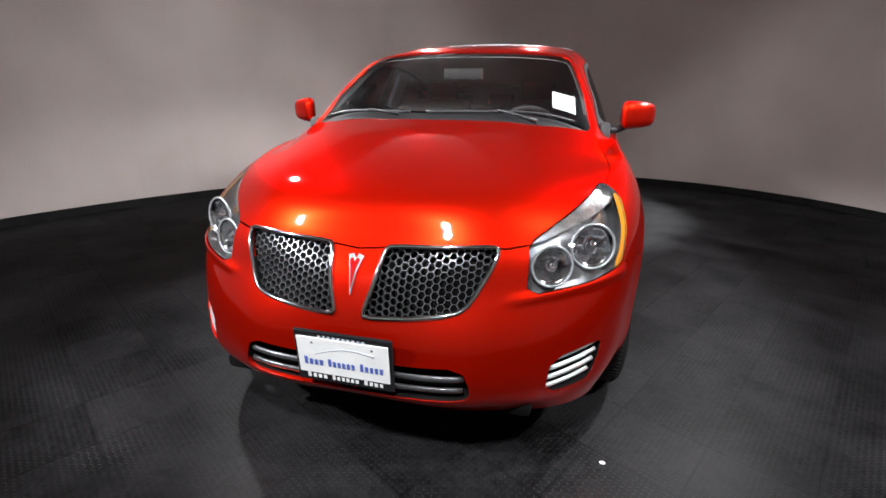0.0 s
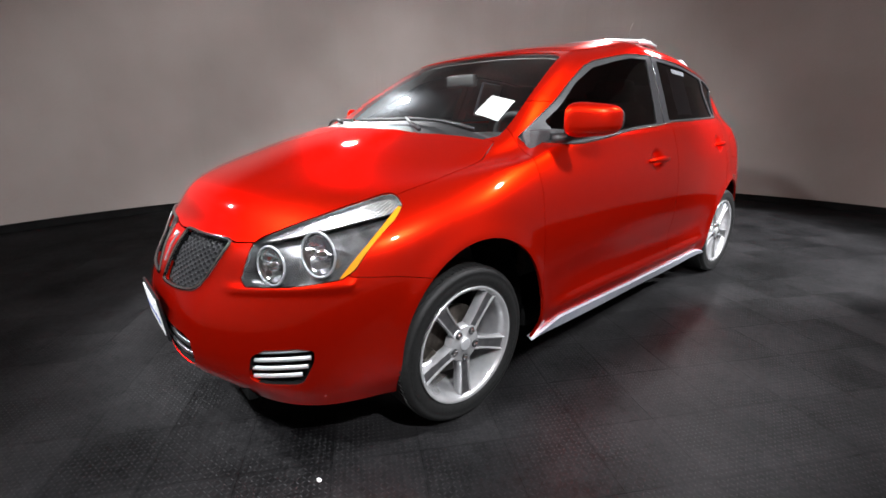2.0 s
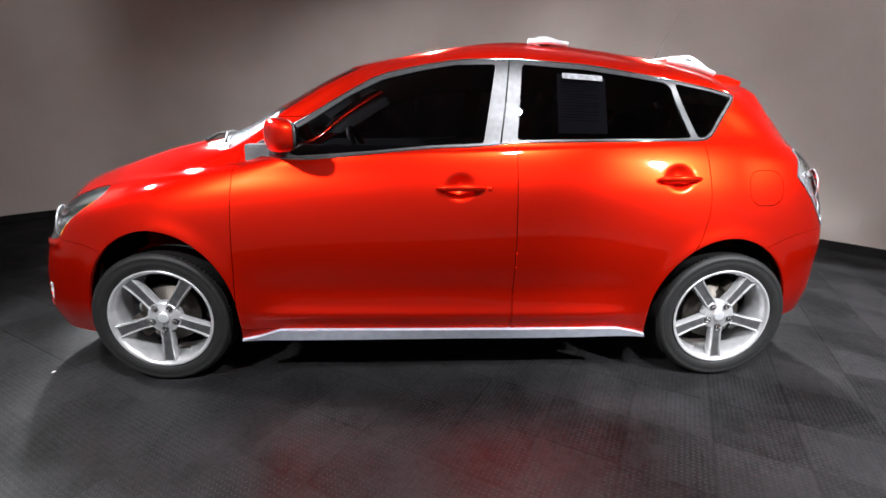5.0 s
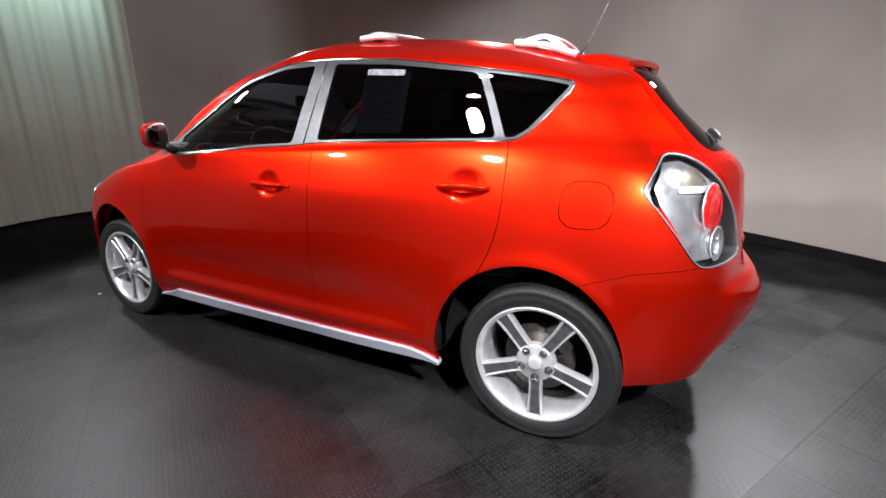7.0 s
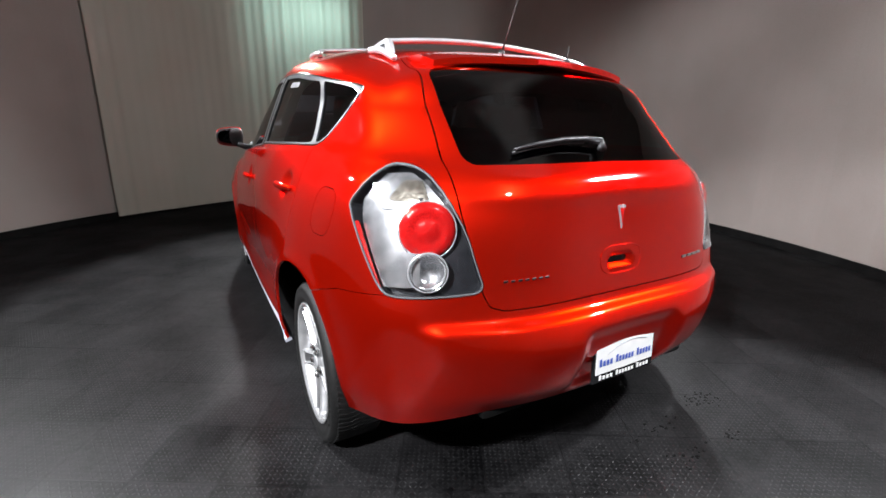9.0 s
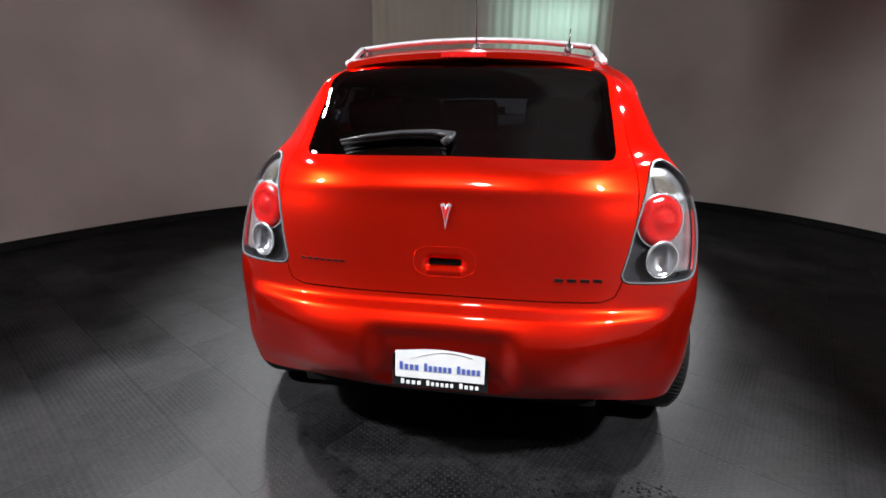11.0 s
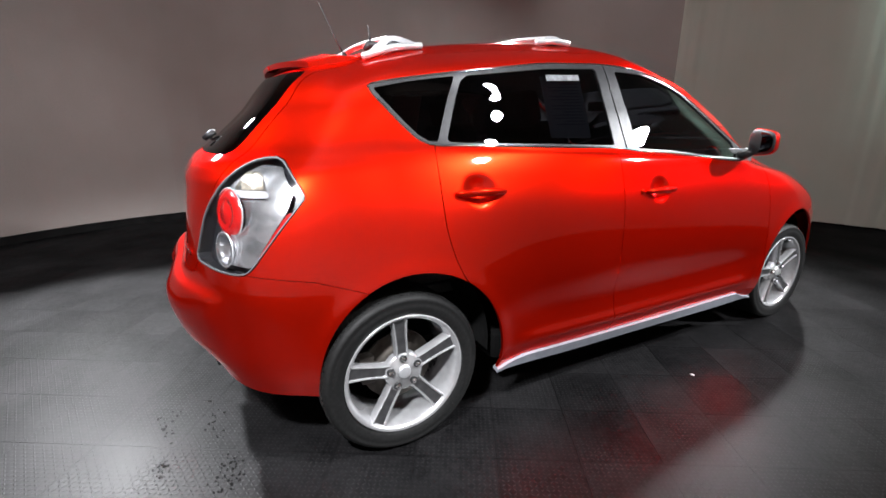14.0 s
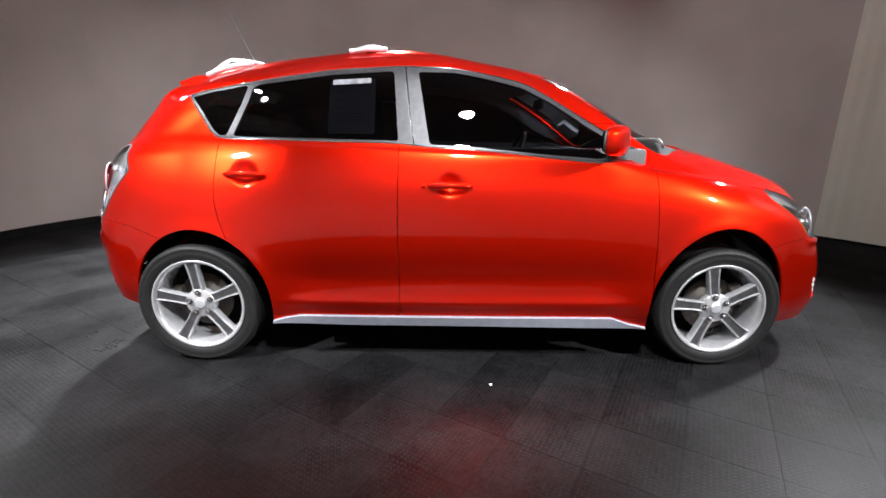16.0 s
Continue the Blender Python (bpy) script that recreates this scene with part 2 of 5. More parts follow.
def keep(mesh, d):
    """The part of a triangle mesh (points, normals, faces) where d < 0, cut cleanly along d = 0."""
    V, N, F = mesh
    s = d < 0
    cnt = s[F].sum(1)
    full = F[cnt == 3]
    new_v, new_n, out = [], [], [full]
    edges = {}

    def cut(a, b):
        lo, hi = np.minimum(a, b), np.maximum(a, b)
        return lo, hi

    base = len(V)
    todo = []
    for k, flag in ((1, True), (2, False)):
        f = F[cnt == k]
        if not len(f):
            continue
        first = np.argmax(s[f] == flag, axis=1)
        r = np.arange(len(f))
        f = np.stack([f[r, first], f[r, (first + 1) % 3], f[r, (first + 2) % 3]], 1)
        todo.append((k, f))
    pairs = [np.stack(cut(f[:, 0], f[:, j]), 1) for _, f in todo for j in (1, 2)]
    if pairs:
        allp = np.concatenate(pairs)
        uniq, inv = np.unique(allp, axis=0, return_inverse=True)
        inv = inv.reshape(-1)
        a, b = uniq[:, 0], uniq[:, 1]
        t = (d[a] / (d[a] - d[b]))[:, None]
        V = np.concatenate([V, V[a] + t * (V[b] - V[a])])
        nn = N[a] + t * (N[b] - N[a])
        N = np.concatenate([N, nn / (np.linalg.norm(nn, axis=1)[:, None] + 1e-9)])
        at = 0
        for k, f in todo:
            m = len(f)
            p = base + inv[at:at + m]
            q = base + inv[at + m:at + 2 * m]
            at += 2 * m
            if k == 1:
                out.append(np.stack([f[:, 0], p, q], 1))
            else:
                out.append(np.stack([p, f[:, 1], f[:, 2]], 1))
                out.append(np.stack([p, f[:, 2], q], 1))
    F = np.concatenate(out)
    used, back = np.unique(F, return_inverse=True)
    return V[used], N[used], back.reshape(F.shape)


def split(mesh, region, gap=0.0):
    """Divides a mesh by a region function of its points into (in, rest), with an open joint between."""
    d = region(mesh[0])
    return keep(mesh, d + gap), keep(mesh, -d + gap)


def sides_of(mesh):
    """The left (x > 0) and right halves of a mesh that has both."""
    V, N, F = mesh
    x = V[F][:, :, 0].mean(1)
    out = []
    for f in (F[x > 0], F[x <= 0]):
        used, back = np.unique(f, return_inverse=True)
        out.append((V[used], N[used], back.reshape(f.shape)))
    return out


def shell(name, mesh, mat, parent, label="", lift=0.0, depth=0.012):
    """A panel of the skin with its edges turned inward."""
    V, N, F = mesh
    V = V + N * lift
    e = np.concatenate([F[:, [0, 1]], F[:, [1, 2]], F[:, [2, 0]]])
    key = np.sort(e, 1)
    _, first, count = np.unique(key, axis=0, return_index=True, return_counts=True)
    rim = e[first[count == 1]]
    rim = rim[np.linalg.norm(V[rim[:, 0]] - V[rim[:, 1]], axis=1) > 1e-7]
    rim = rim[np.abs(V[rim].mean(1)[:, 0]) > 1e-4]
    n = len(V)
    if depth and len(rim):
        a, b = V[rim[:, 0]], V[rim[:, 1]]
        na, nb = N[rim[:, 0]], N[rim[:, 1]]
        o = np.cross(b - a, na + nb)
        o /= np.linalg.norm(o, axis=1)[:, None] + 1e-9
        k = len(rim)
        VV = np.concatenate([V, a, b, b - nb * depth, a - na * depth])
        NN = np.concatenate([N, o, o, o, o])
        i = np.arange(k)
        FF = [tuple(f) for f in F] + [tuple(f) for f in np.stack([n + i + k, n + i, n + i + 3 * k, n + i + 2 * k], 1)]
        return link(name, VV, FF, mat, parent, label, NN)
    return link(name, V, [tuple(f) for f in F], mat, parent, label, N)


def inset(name, mesh, mat, parent, depth, label=""):
    """The same surface set back behind an opening, with walls up to the opening's edge."""
    V, N, F = mesh
    e = np.concatenate([F[:, [0, 1]], F[:, [1, 2]], F[:, [2, 0]]])
    _, first, count = np.unique(np.sort(e, 1), axis=0, return_index=True, return_counts=True)
    rim = e[first[count == 1]]
    n, k = len(V), len(rim)
    VV = np.concatenate([V - N * depth, V[rim[:, 0]] - N[rim[:, 0]] * 0.003, V[rim[:, 1]] - N[rim[:, 1]] * 0.003])
    i = np.arange(k)
    FF = [tuple(f) for f in F] + [tuple(f) for f in np.stack([rim[:, 0], rim[:, 1], n + k + i, n + i], 1)]
    return link(name, VV, FF, mat, parent, label, smooth=False)

# ------------------------------------------------------------------ room
ROOM_X, ROOM_Y, ROOM_H = 5.2, 5.6, 3.6
ROOM_LONG, ROOM_SHORT, ROOM_TURN = 5.6, 4.3, radians(60)


def room_at(a, grow=0.0):
    """A point of the oval wall in the direction a, from the front centre towards +x; the oval lies askew to the car."""
    t = a - math.pi / 2 - ROOM_TURN
    k = 1 / math.hypot(math.cos(t) / (ROOM_LONG + grow), math.sin(t) / (ROOM_SHORT + grow))
    return k * math.sin(a), k * -math.cos(a) - 0.3


WALLMAT = material("grey_fabric_wall", (0.36, 0.335, 0.32), 0.75)
grained(WALLMAT, 0.75, (0.205, 0.175, 0.16), (0.345, 0.305, 0.285), 0.25, 3.0, 260.0)
SKIRTMAT = grained(material("black_skirting", (0.005, 0.005, 0.005), 0.8, spec=0.1), 8.0, (0.003, 0.003, 0.003), (0.007, 0.007, 0.007))
CEILMAT = grained(material("grey_ceiling", (0.28, 0.27, 0.26), 0.9), 3.0, (0.25, 0.24, 0.23), (0.31, 0.30, 0.29))


def wall_ring(name, z0, z1, grow, thick, mat, wave=0.0, count=360, window=None):
    """window: (first direction, last direction, sill) of an opening up to the wall's top."""
    v, f = [], []
    for i in range(count):
        a = 2 * math.pi * i / count
        w = wave * (noise.noise(Vector((math.cos(a) * 5, math.sin(a) * 5, 0.3))) + 0.35 * noise.noise(Vector((math.cos(a) * 19, math.sin(a) * 19, 2.0))))
        for g in (grow, grow + thick):
            x, y = room_at(a, g + w)
            v += [(x, y, z0), (x, y, window[2] if window else (z0 + z1) / 2), (x, y, z1)]
    def cut(i):
        return window and window[0] <= (math.degrees(2 * math.pi * (i + 0.5) / count) + 180) % 360 - 180 <= window[1]
    for i in range(count):
        p, q = i * 6, ((i + 1) % count) * 6
        f += [(p, p + 1, q + 1, q), (p + 3, q + 3, q + 4, p + 4)]
        if cut(i):
            f.append((p + 1, p + 4, q + 4, q + 1))
        else:
            f += [(p + 1, p + 2, q + 2, q + 1), (p + 4, q + 4, q + 5, p + 5), (p + 2, p + 5, q + 5, q + 2)]
            for e, other in ((p, i - 1), (q, i + 1)):
                if cut(other % count):
                    f.append((e + 1, e + 4, e + 5, e + 2))
    ob = link(name, v, f, mat, smooth=False)
    return tagged(ob, kind="structure")


tagged(wall_ring("wall", 0.0, ROOM_H, 0.0, 0.12, WALLMAT, 0.03, window=(-15.5, 2.5, 1.5)), "curved grey fabric wall round the turntable room", "wall")
tagged(wall_ring("baseboard", 0.0, 0.085, -0.055, 0.02, SKIRTMAT), "black skirting board along the foot of the wall", "baseboard")
ceil = box_bm((2 * ROOM_X + 0.6, 2 * ROOM_Y + 0.6, 0.1), (0, 0, ROOM_H + 0.05))
tagged(part("ceiling", ceil, CEILMAT, smooth=False), "dim grey ceiling of the photo room", "ceiling", kind="structure")


def curtain(name, a0, a1, mat, pleats, depth, z0, z1, off, label):
    v, f = [], []
    n = 420
    zs = [z0, z0 + 0.4, 1.2, 2.0, 2.7, 3.2, z1]
    for i in range(n + 1):
        s = i / n
        a = a0 + (a1 - a0) * s
        deep = 0.16 + 0.9 * min(max((s - 0.5) / 0.15, 0), 1) + 0.5 * math.exp(-(s / 0.06) ** 2)
        w = deep * depth * (0.6 * math.sin(2 * math.pi * pleats * s + 1.5 * math.sin(9 * s)) + 0.4 * math.sin(2 * math.pi * pleats * 2.3 * s + 1) + 0.5 * noise.noise(Vector((s * 12, 0, 1))))
        for z in zs:
            x, y = room_at(a, -off * (0.62 + 0.38 * min(s / 0.2, 1)) + w * (0.75 + 0.25 * z / z1) + 0.01 * math.sin(3 * z + 20 * s))
            v.append((x, y, z))
    m = len(zs)
    for i in range(n):
        for k in range(m - 1):
            f.append((i * m + k, (i + 1) * m + k, (i + 1) * m + k + 1, i * m + k + 1))
    ob = link(name, v, f, mat)
    return tagged(ob, label, "curtain")


CURTAIN = bpy.data.materials.new("pale_curtain")
CURTAIN.use_nodes = True
grained(CURTAIN, 1.6, (0.58, 0.56, 0.47), (0.70, 0.68, 0.60), 0.3, 2.0, 300.0)
_b = CURTAIN.node_tree.nodes["Principled BSDF"]
_b.inputs["Roughness"].default_value = 0.8
_thin = node(CURTAIN, "ShaderNodeBsdfTranslucent", Color=(0.42, 0.46, 0.40, 1))
_mix = node(CURTAIN, "ShaderNodeMixShader", Fac=0.45)
wire(CURTAIN, _b, 0, _mix, 1)
wire(CURTAIN, _thin, 0, _mix, 2)
wire(CURTAIN, _mix, 0, CURTAIN.node_tree.nodes["Material Output"], 0)
curtain("curtain", radians(28.5), radians(-19), CURTAIN, 12, 0.032, 0.03, ROOM_H - 0.02, 0.14, "pale greenish pleated curtain hanging before the wall")

# floor: dark tread-plate tiles laid askew to the car
FLOOR = material("black_tread_floor", (0.03, 0.03, 0.03), 0.3)


def floor_nodes(m):
    b = m.node_tree.nodes["Principled BSDF"]
    co = node(m, "ShaderNodeTexCoord")
    geo = node(m, "ShaderNodeNewGeometry")
    info = node(m, "ShaderNodeObjectInfo")
    uv = node(m, "ShaderNodeUVMap")
    xyz = node(m, "ShaderNodeSeparateXYZ")
    wire(m, uv, 0, xyz, 0)

    def math_node(op, a, b_=None, c=None):
        n = node(m, "ShaderNodeMath")
        n.operation = op
        for i, q in enumerate((a, b_, c)):
            if isinstance(q, tuple):
                wire(m, q[0], q[1], n, i)
            elif q is not None:
                n.inputs[i].default_value = q
        return (n, 0)

    # raised dashes, each cell turned across its neighbour
    cell = 0.0185
    u, v = math_node("DIVIDE", (xyz, 0), cell), math_node("DIVIDE", (xyz, 1), cell)
    fu, fv = math_node("FLOOR", u), math_node("FLOOR", v)
    odd = math_node("PINGPONG", math_node("ADD", fu, fv), 1.0)
    turn = math_node("MULTIPLY_ADD", odd, 2.0, -1.0)
    pu = math_node("SUBTRACT", math_node("SUBTRACT", u, fu), 0.5)
    pv = math_node("MULTIPLY", math_node("SUBTRACT", math_node("SUBTRACT", v, fv), 0.5), turn)
    along = math_node("DIVIDE", math_node("ADD", pu, pv), 0.62)
    across = math_node("DIVIDE", math_node("SUBTRACT", pu, pv), 0.24)
    dash = math_node("SUBTRACT", 1.0, math_node("ADD", math_node("MULTIPLY", along, along), math_node("MULTIPLY", across, across)))
    clear = node(m, "ShaderNodeTexNoise", Scale=3.2, Detail=4.0, Roughness=0.6)
    wire(m, geo, "Position", clear, "Vector")
    patch = node(m, "ShaderNodeMapRange")
    patch.inputs["From Min"].default_value, patch.inputs["From Max"].default_value = 0.38, 0.62
    patch.inputs["To Min"].default_value, patch.inputs["To Max"].default_value = 0.25, 1.0
    wire(m, clear, 0, patch, 0)
    lift = math_node("MULTIPLY", math_node("MAXIMUM", dash, 0.0), (patch, 0))
    bump = node(m, "ShaderNodeBump", Strength=0.75, Distance=0.0016)
    wire(m, lift[0], 0, bump, "Height")
    wire(m, bump, 0, b, "Normal")
    each = math_node("FRACT", math_node("ADD", (info, "Random"), (geo, "Random Per Island")))
    # floor stains, plus light thrown off the car painted in as mottling
    stain_caustic = node(m, "ShaderNodeTexNoise", Scale=2.1, Detail=7.0, Roughness=0.7)
    wire(m, geo, "Position", stain_caustic, "Vector")
    fine = node(m, "ShaderNodeTexNoise", Scale=38.0, Detail=8.0, Roughness=0.75)
    wire(m, geo, "Position", fine, "Vector")
    tone = math_node("MULTIPLY_ADD", (stain_caustic, 0), 0.55, math_node("MULTIPLY", (fine, 0), 0.45))
    toned = math_node("MULTIPLY_ADD", each, 0.08, math_node("SUBTRACT", tone, 0.035))
    ramp = node(m, "ShaderNodeValToRGB")
    ramp.color_ramp.elements[0].position, ramp.color_ramp.elements[1].position = 0.41, 0.66
    ramp.color_ramp.elements[0].color, ramp.color_ramp.elements[1].color = (0.0019, 0.0018, 0.0020, 1), (0.0165, 0.0158, 0.0166, 1)
    wire(m, toned[0], 0, ramp, 0)
    # the raised dashes are coloured paler than the ground between them
    dash_tone = node(m, "ShaderNodeMixRGB", Color2=(0.032, 0.0314, 0.0326, 1))
    wire(m, math_node("MULTIPLY", lift, 0.7)[0], 0, dash_tone, "Fac")
    wire(m, ramp, 0, dash_tone, "Color1")
    wire(m, dash_tone, 0, b, "Base Color")
    rr = node(m, "ShaderNodeMapRange")
    rr.inputs["From Min"].default_value, rr.inputs["From Max"].default_value = 0.3, 0.85
    rr.inputs["To Min"].default_value, rr.inputs["To Max"].default_value = 0.36, 0.54
    wire(m, math_node("MULTIPLY_ADD", each, 0.2, math_node("SUBTRACT", tone, 0.06))[0], 0, rr, 0)
    wire(m, rr, 0, b, "Roughness")
    b.inputs["Specular IOR Level"].default_value = 0.0
    # matt rubber with a steady sheen
    gloss = node(m, "ShaderNodeBsdfGlossy", Color=(1, 1, 1, 1))
    wire(m, rr, 0, gloss, "Roughness")
    wire(m, bump, 0, gloss, "Normal")
    mix = node(m, "ShaderNodeMixShader", Fac=0.021)
    wire(m, b, 0, mix, 1)
    wire(m, gloss, 0, mix, 2)
    wire(m, mix, 0, m.node_tree.nodes["Material Output"], 0)


floor_nodes(FLOOR)
GROUT = grained(material("floor_joint", (0.005, 0.005, 0.005), 0.8, spec=0.2), 9.0, (0.004, 0.004, 0.004), (0.007, 0.007, 0.007))
floor = box_bm((2 * ROOM_X + 0.6, 2 * ROOM_Y + 0.6, 0.1), (0, 0, -0.0545))
floor = tagged(part("floor", floor, GROUT, smooth=False), "black tread-pattern rubber tiles under the car", "floor", kind="structure")

# ------------------------------------------------------------------ car
# character lines of the body, from the front centre round one side to the rear centre (x, y, z)
bottom_edge = [(0, -2.06, 0.235), (0.4, -2.03, 0.232), (0.74, -1.8, 0.215), (0.86, -1.3, 0.21), (0.885, -0.8, 0.215), (0.89, 0, 0.22), (0.89, 0.7, 0.225), (0.88, 1.3, 0.25), (0.74, 1.79, 0.305), (0.43, 1.925, 0.34), (0, 1.965, 0.35)]
lower_bulge = [(0, -2.13, 0.3), (0.4, -2.09, 0.3), (0.76, -1.815, 0.29), (0.925, -1.3, 0.3), (0.915, -0.8, 0.3), (0.92, 0, 0.3), (0.915, 0.7, 0.3), (0.9, 1.3, 0.32), (0.768, 1.785, 0.38), (0.465, 1.968, 0.41), (0, 2.008, 0.42)]
bumper_line = [(0, -2.135, 0.46), (0.41, -2.085, 0.46), (0.788, -1.785, 0.46), (0.935, -1.3, 0.47), (0.925, -0.8, 0.48), (0.93, 0, 0.48), (0.93, 0.7, 0.48), (0.912, 1.3, 0.49), (0.778, 1.785, 0.53), (0.48, 1.985, 0.55), (0, 2.033, 0.55)]
waist_line = [(0, -2.085, 0.63), (0.43, -2.01, 0.62), (0.8, -1.73, 0.66), (0.925, -1.3, 0.68), (0.925, -0.8, 0.68), (0.935, 0, 0.68), (0.935, 0.7, 0.68), (0.908, 1.3, 0.68), (0.777, 1.785, 0.7), (0.52, 1.93, 0.69), (0, 1.972, 0.68)]
shoulder_line = [(0, -2, 0.755), (0.42, -1.935, 0.765), (0.775, -1.64, 0.8), (0.885, -1.25, 0.86), (0.897, -0.8, 0.88), (0.915, 0, 0.89), (0.915, 0.7, 0.9), (0.86, 1.3, 0.91), (0.757, 1.718, 0.93), (0.5, 1.897, 0.92), (0, 1.932, 0.92)]
upper_shoulder = [(0, -1.9, 0.883), (0.4, -1.82, 0.886), (0.72, -1.52, 0.895), (0.835, -1.15, 0.945), (0.868, -0.78, 0.962), (0.89, 0, 0.985), (0.885, 0.7, 1), (0.815, 1.3, 1.02), (0.73, 1.675, 1.02), (0.48, 1.876, 1.0), (0, 1.925, 1.0)]
crown_line = [(0, -1.55, 1.026), (0.4, -1.48, 1.008), (0.69, -1.28, 0.965), (0.785, -1.0, 0.985), (0.845, -0.74, 1.02), (0.868, 0, 1.05), (0.855, 0.7, 1.075), (0.775, 1.3, 1.09), (0.69, 1.64, 1.075), (0.47, 1.85, 1.05), (0, 1.9, 1.05)]
belt_line = [(0, -1.16, 1.115), (0.42, -1.13, 1.108), (0.69, -1.0, 1.06), (0.76, -0.87, 1.05), (0.82, -0.66, 1.05), (0.845, 0.1, 1.085), (0.83, 0.75, 1.11), (0.735, 1.3, 1.14), (0.67, 1.58, 1.12), (0.48, 1.785, 1.095), (0, 1.85, 1.095)]
glass_line = [(0, -0.83, 1.287), (0.4, -0.79, 1.282), (0.645, -0.72, 1.25), (0.7, -0.6, 1.235), (0.75, -0.33, 1.265), (0.772, 0.15, 1.275), (0.765, 0.75, 1.27), (0.69, 1.2, 1.27), (0.634, 1.46, 1.25), (0.485, 1.64, 1.24), (0, 1.685, 1.24)]
roof_edge = [(0, -0.47, 1.464), (0.36, -0.44, 1.46), (0.56, -0.37, 1.438), (0.605, -0.26, 1.445), (0.65, -0.02, 1.48), (0.675, 0.35, 1.475), (0.675, 0.8, 1.44), (0.642, 1.2, 1.385), (0.582, 1.38, 1.35), (0.47, 1.495, 1.378), (0, 1.55, 1.404)]
roof_crown = [(0, -0.2, 1.517), (0.28, -0.17, 1.515), (0.45, -0.1, 1.512), (0.49, 0, 1.524), (0.53, 0.15, 1.543), (0.55, 0.45, 1.54), (0.54, 0.8, 1.51), (0.51, 1.12, 1.468), (0.47, 1.28, 1.44), (0.32, 1.36, 1.44), (0, 1.38, 1.45)]
spine = [(0, 0.05, 1.55), (0, 0.09, 1.555), (0, 0.15, 1.56), (0, 0.25, 1.568), (0, 0.4, 1.571), (0, 0.55, 1.568), (0, 0.75, 1.556), (0, 0.95, 1.533), (0, 1.05, 1.518), (0, 1.12, 1.507), (0, 1.18, 1.497)]
LINES = [bottom_edge, lower_bulge, bumper_line, waist_line, shoulder_line, upper_shoulder, crown_line, belt_line, glass_line, roof_edge, roof_crown, spine]


def catmull(pts, knots, at):
    """Smooth curves through rows of points, sampled at the given knot values; the outermost points only steer."""
    pts = np.asarray(pts, float)
    k = np.asarray(knots, float)
    out = []
    for t in at:
        i = int(min(max(np.searchsorted(k, t, side="right") - 1, 1), len(k) - 3))
        h = k[i + 1] - k[i]
        s = (t - k[i]) / h
        m0 = ((pts[i + 1] - pts[i]) / h * (k[i] - k[i - 1]) + (pts[i] - pts[i - 1]) / (k[i] - k[i - 1]) * h) / (k[i + 1] - k[i - 1])
        m1 = ((pts[i + 2] - pts[i + 1]) / (k[i + 2] - k[i + 1]) * h + (pts[i + 1] - pts[i]) / h * (k[i + 2] - k[i + 1])) / (k[i + 2] - k[i])
        out.append((2 * s**3 - 3 * s**2 + 1) * pts[i] + (s**3 - 2 * s**2 + s) * h * m0 + (3 * s**2 - 2 * s**3) * pts[i + 1] + (s**3 - s**2) * h * m1)
    return np.array(out)


def body_grid(step=0.014):
    """One half of the body (x >= 0) as a grid of points: up the body, round the car, xyz."""
    c = np.array(LINES, float)
    flip = np.array([-1, 1, 1])
    c = np.concatenate([(c[:, 2:0:-1] * flip), c, (c[:, -2:-4:-1] * flip)], axis=1)
    gap = np.linalg.norm(np.diff(c[2:9], axis=1), axis=2).mean(0)
    ku = np.concatenate([[0], np.cumsum(gap)])
    u = np.linspace(ku[2], ku[-3], int((ku[-3] - ku[2]) / step))
    rows = np.stack([catmull(r, ku, u) for r in c])
    below = 2 * rows[0] - rows[1]
    rows = np.stack([below, *rows, rows[-2] * flip, rows[-3] * flip])
    gap = np.linalg.norm(np.diff(rows, axis=0), axis=2).mean(1)
    kv = np.concatenate([[0], np.cumsum(gap)])
    v = np.linspace(kv[1], kv[-3], int((kv[-3] - kv[1]) / step * 1.25))
    return catmull(rows, kv, v)


def bump1(t):
    return np.exp(-t * t)


def step01(t):
    t = np.clip(t, 0, 1)
    return t * t * (3 - 2 * t)


WHEEL_Y, WHEEL_Z = 1.3, 0.325
ARCHES = ((-1.265, 0.337, 0.405), (1.257, 0.35, 0.376))      # centre, half width, height


def arch(V, which):
    """Rough distance from a wheel arch's edge, negative inside the opening."""
    c, a, b = ARCHES[which]
    return (np.hypot((V[:, 1] - c) / a, (V[:, 2] - WHEEL_Z) / b) - 1) * a


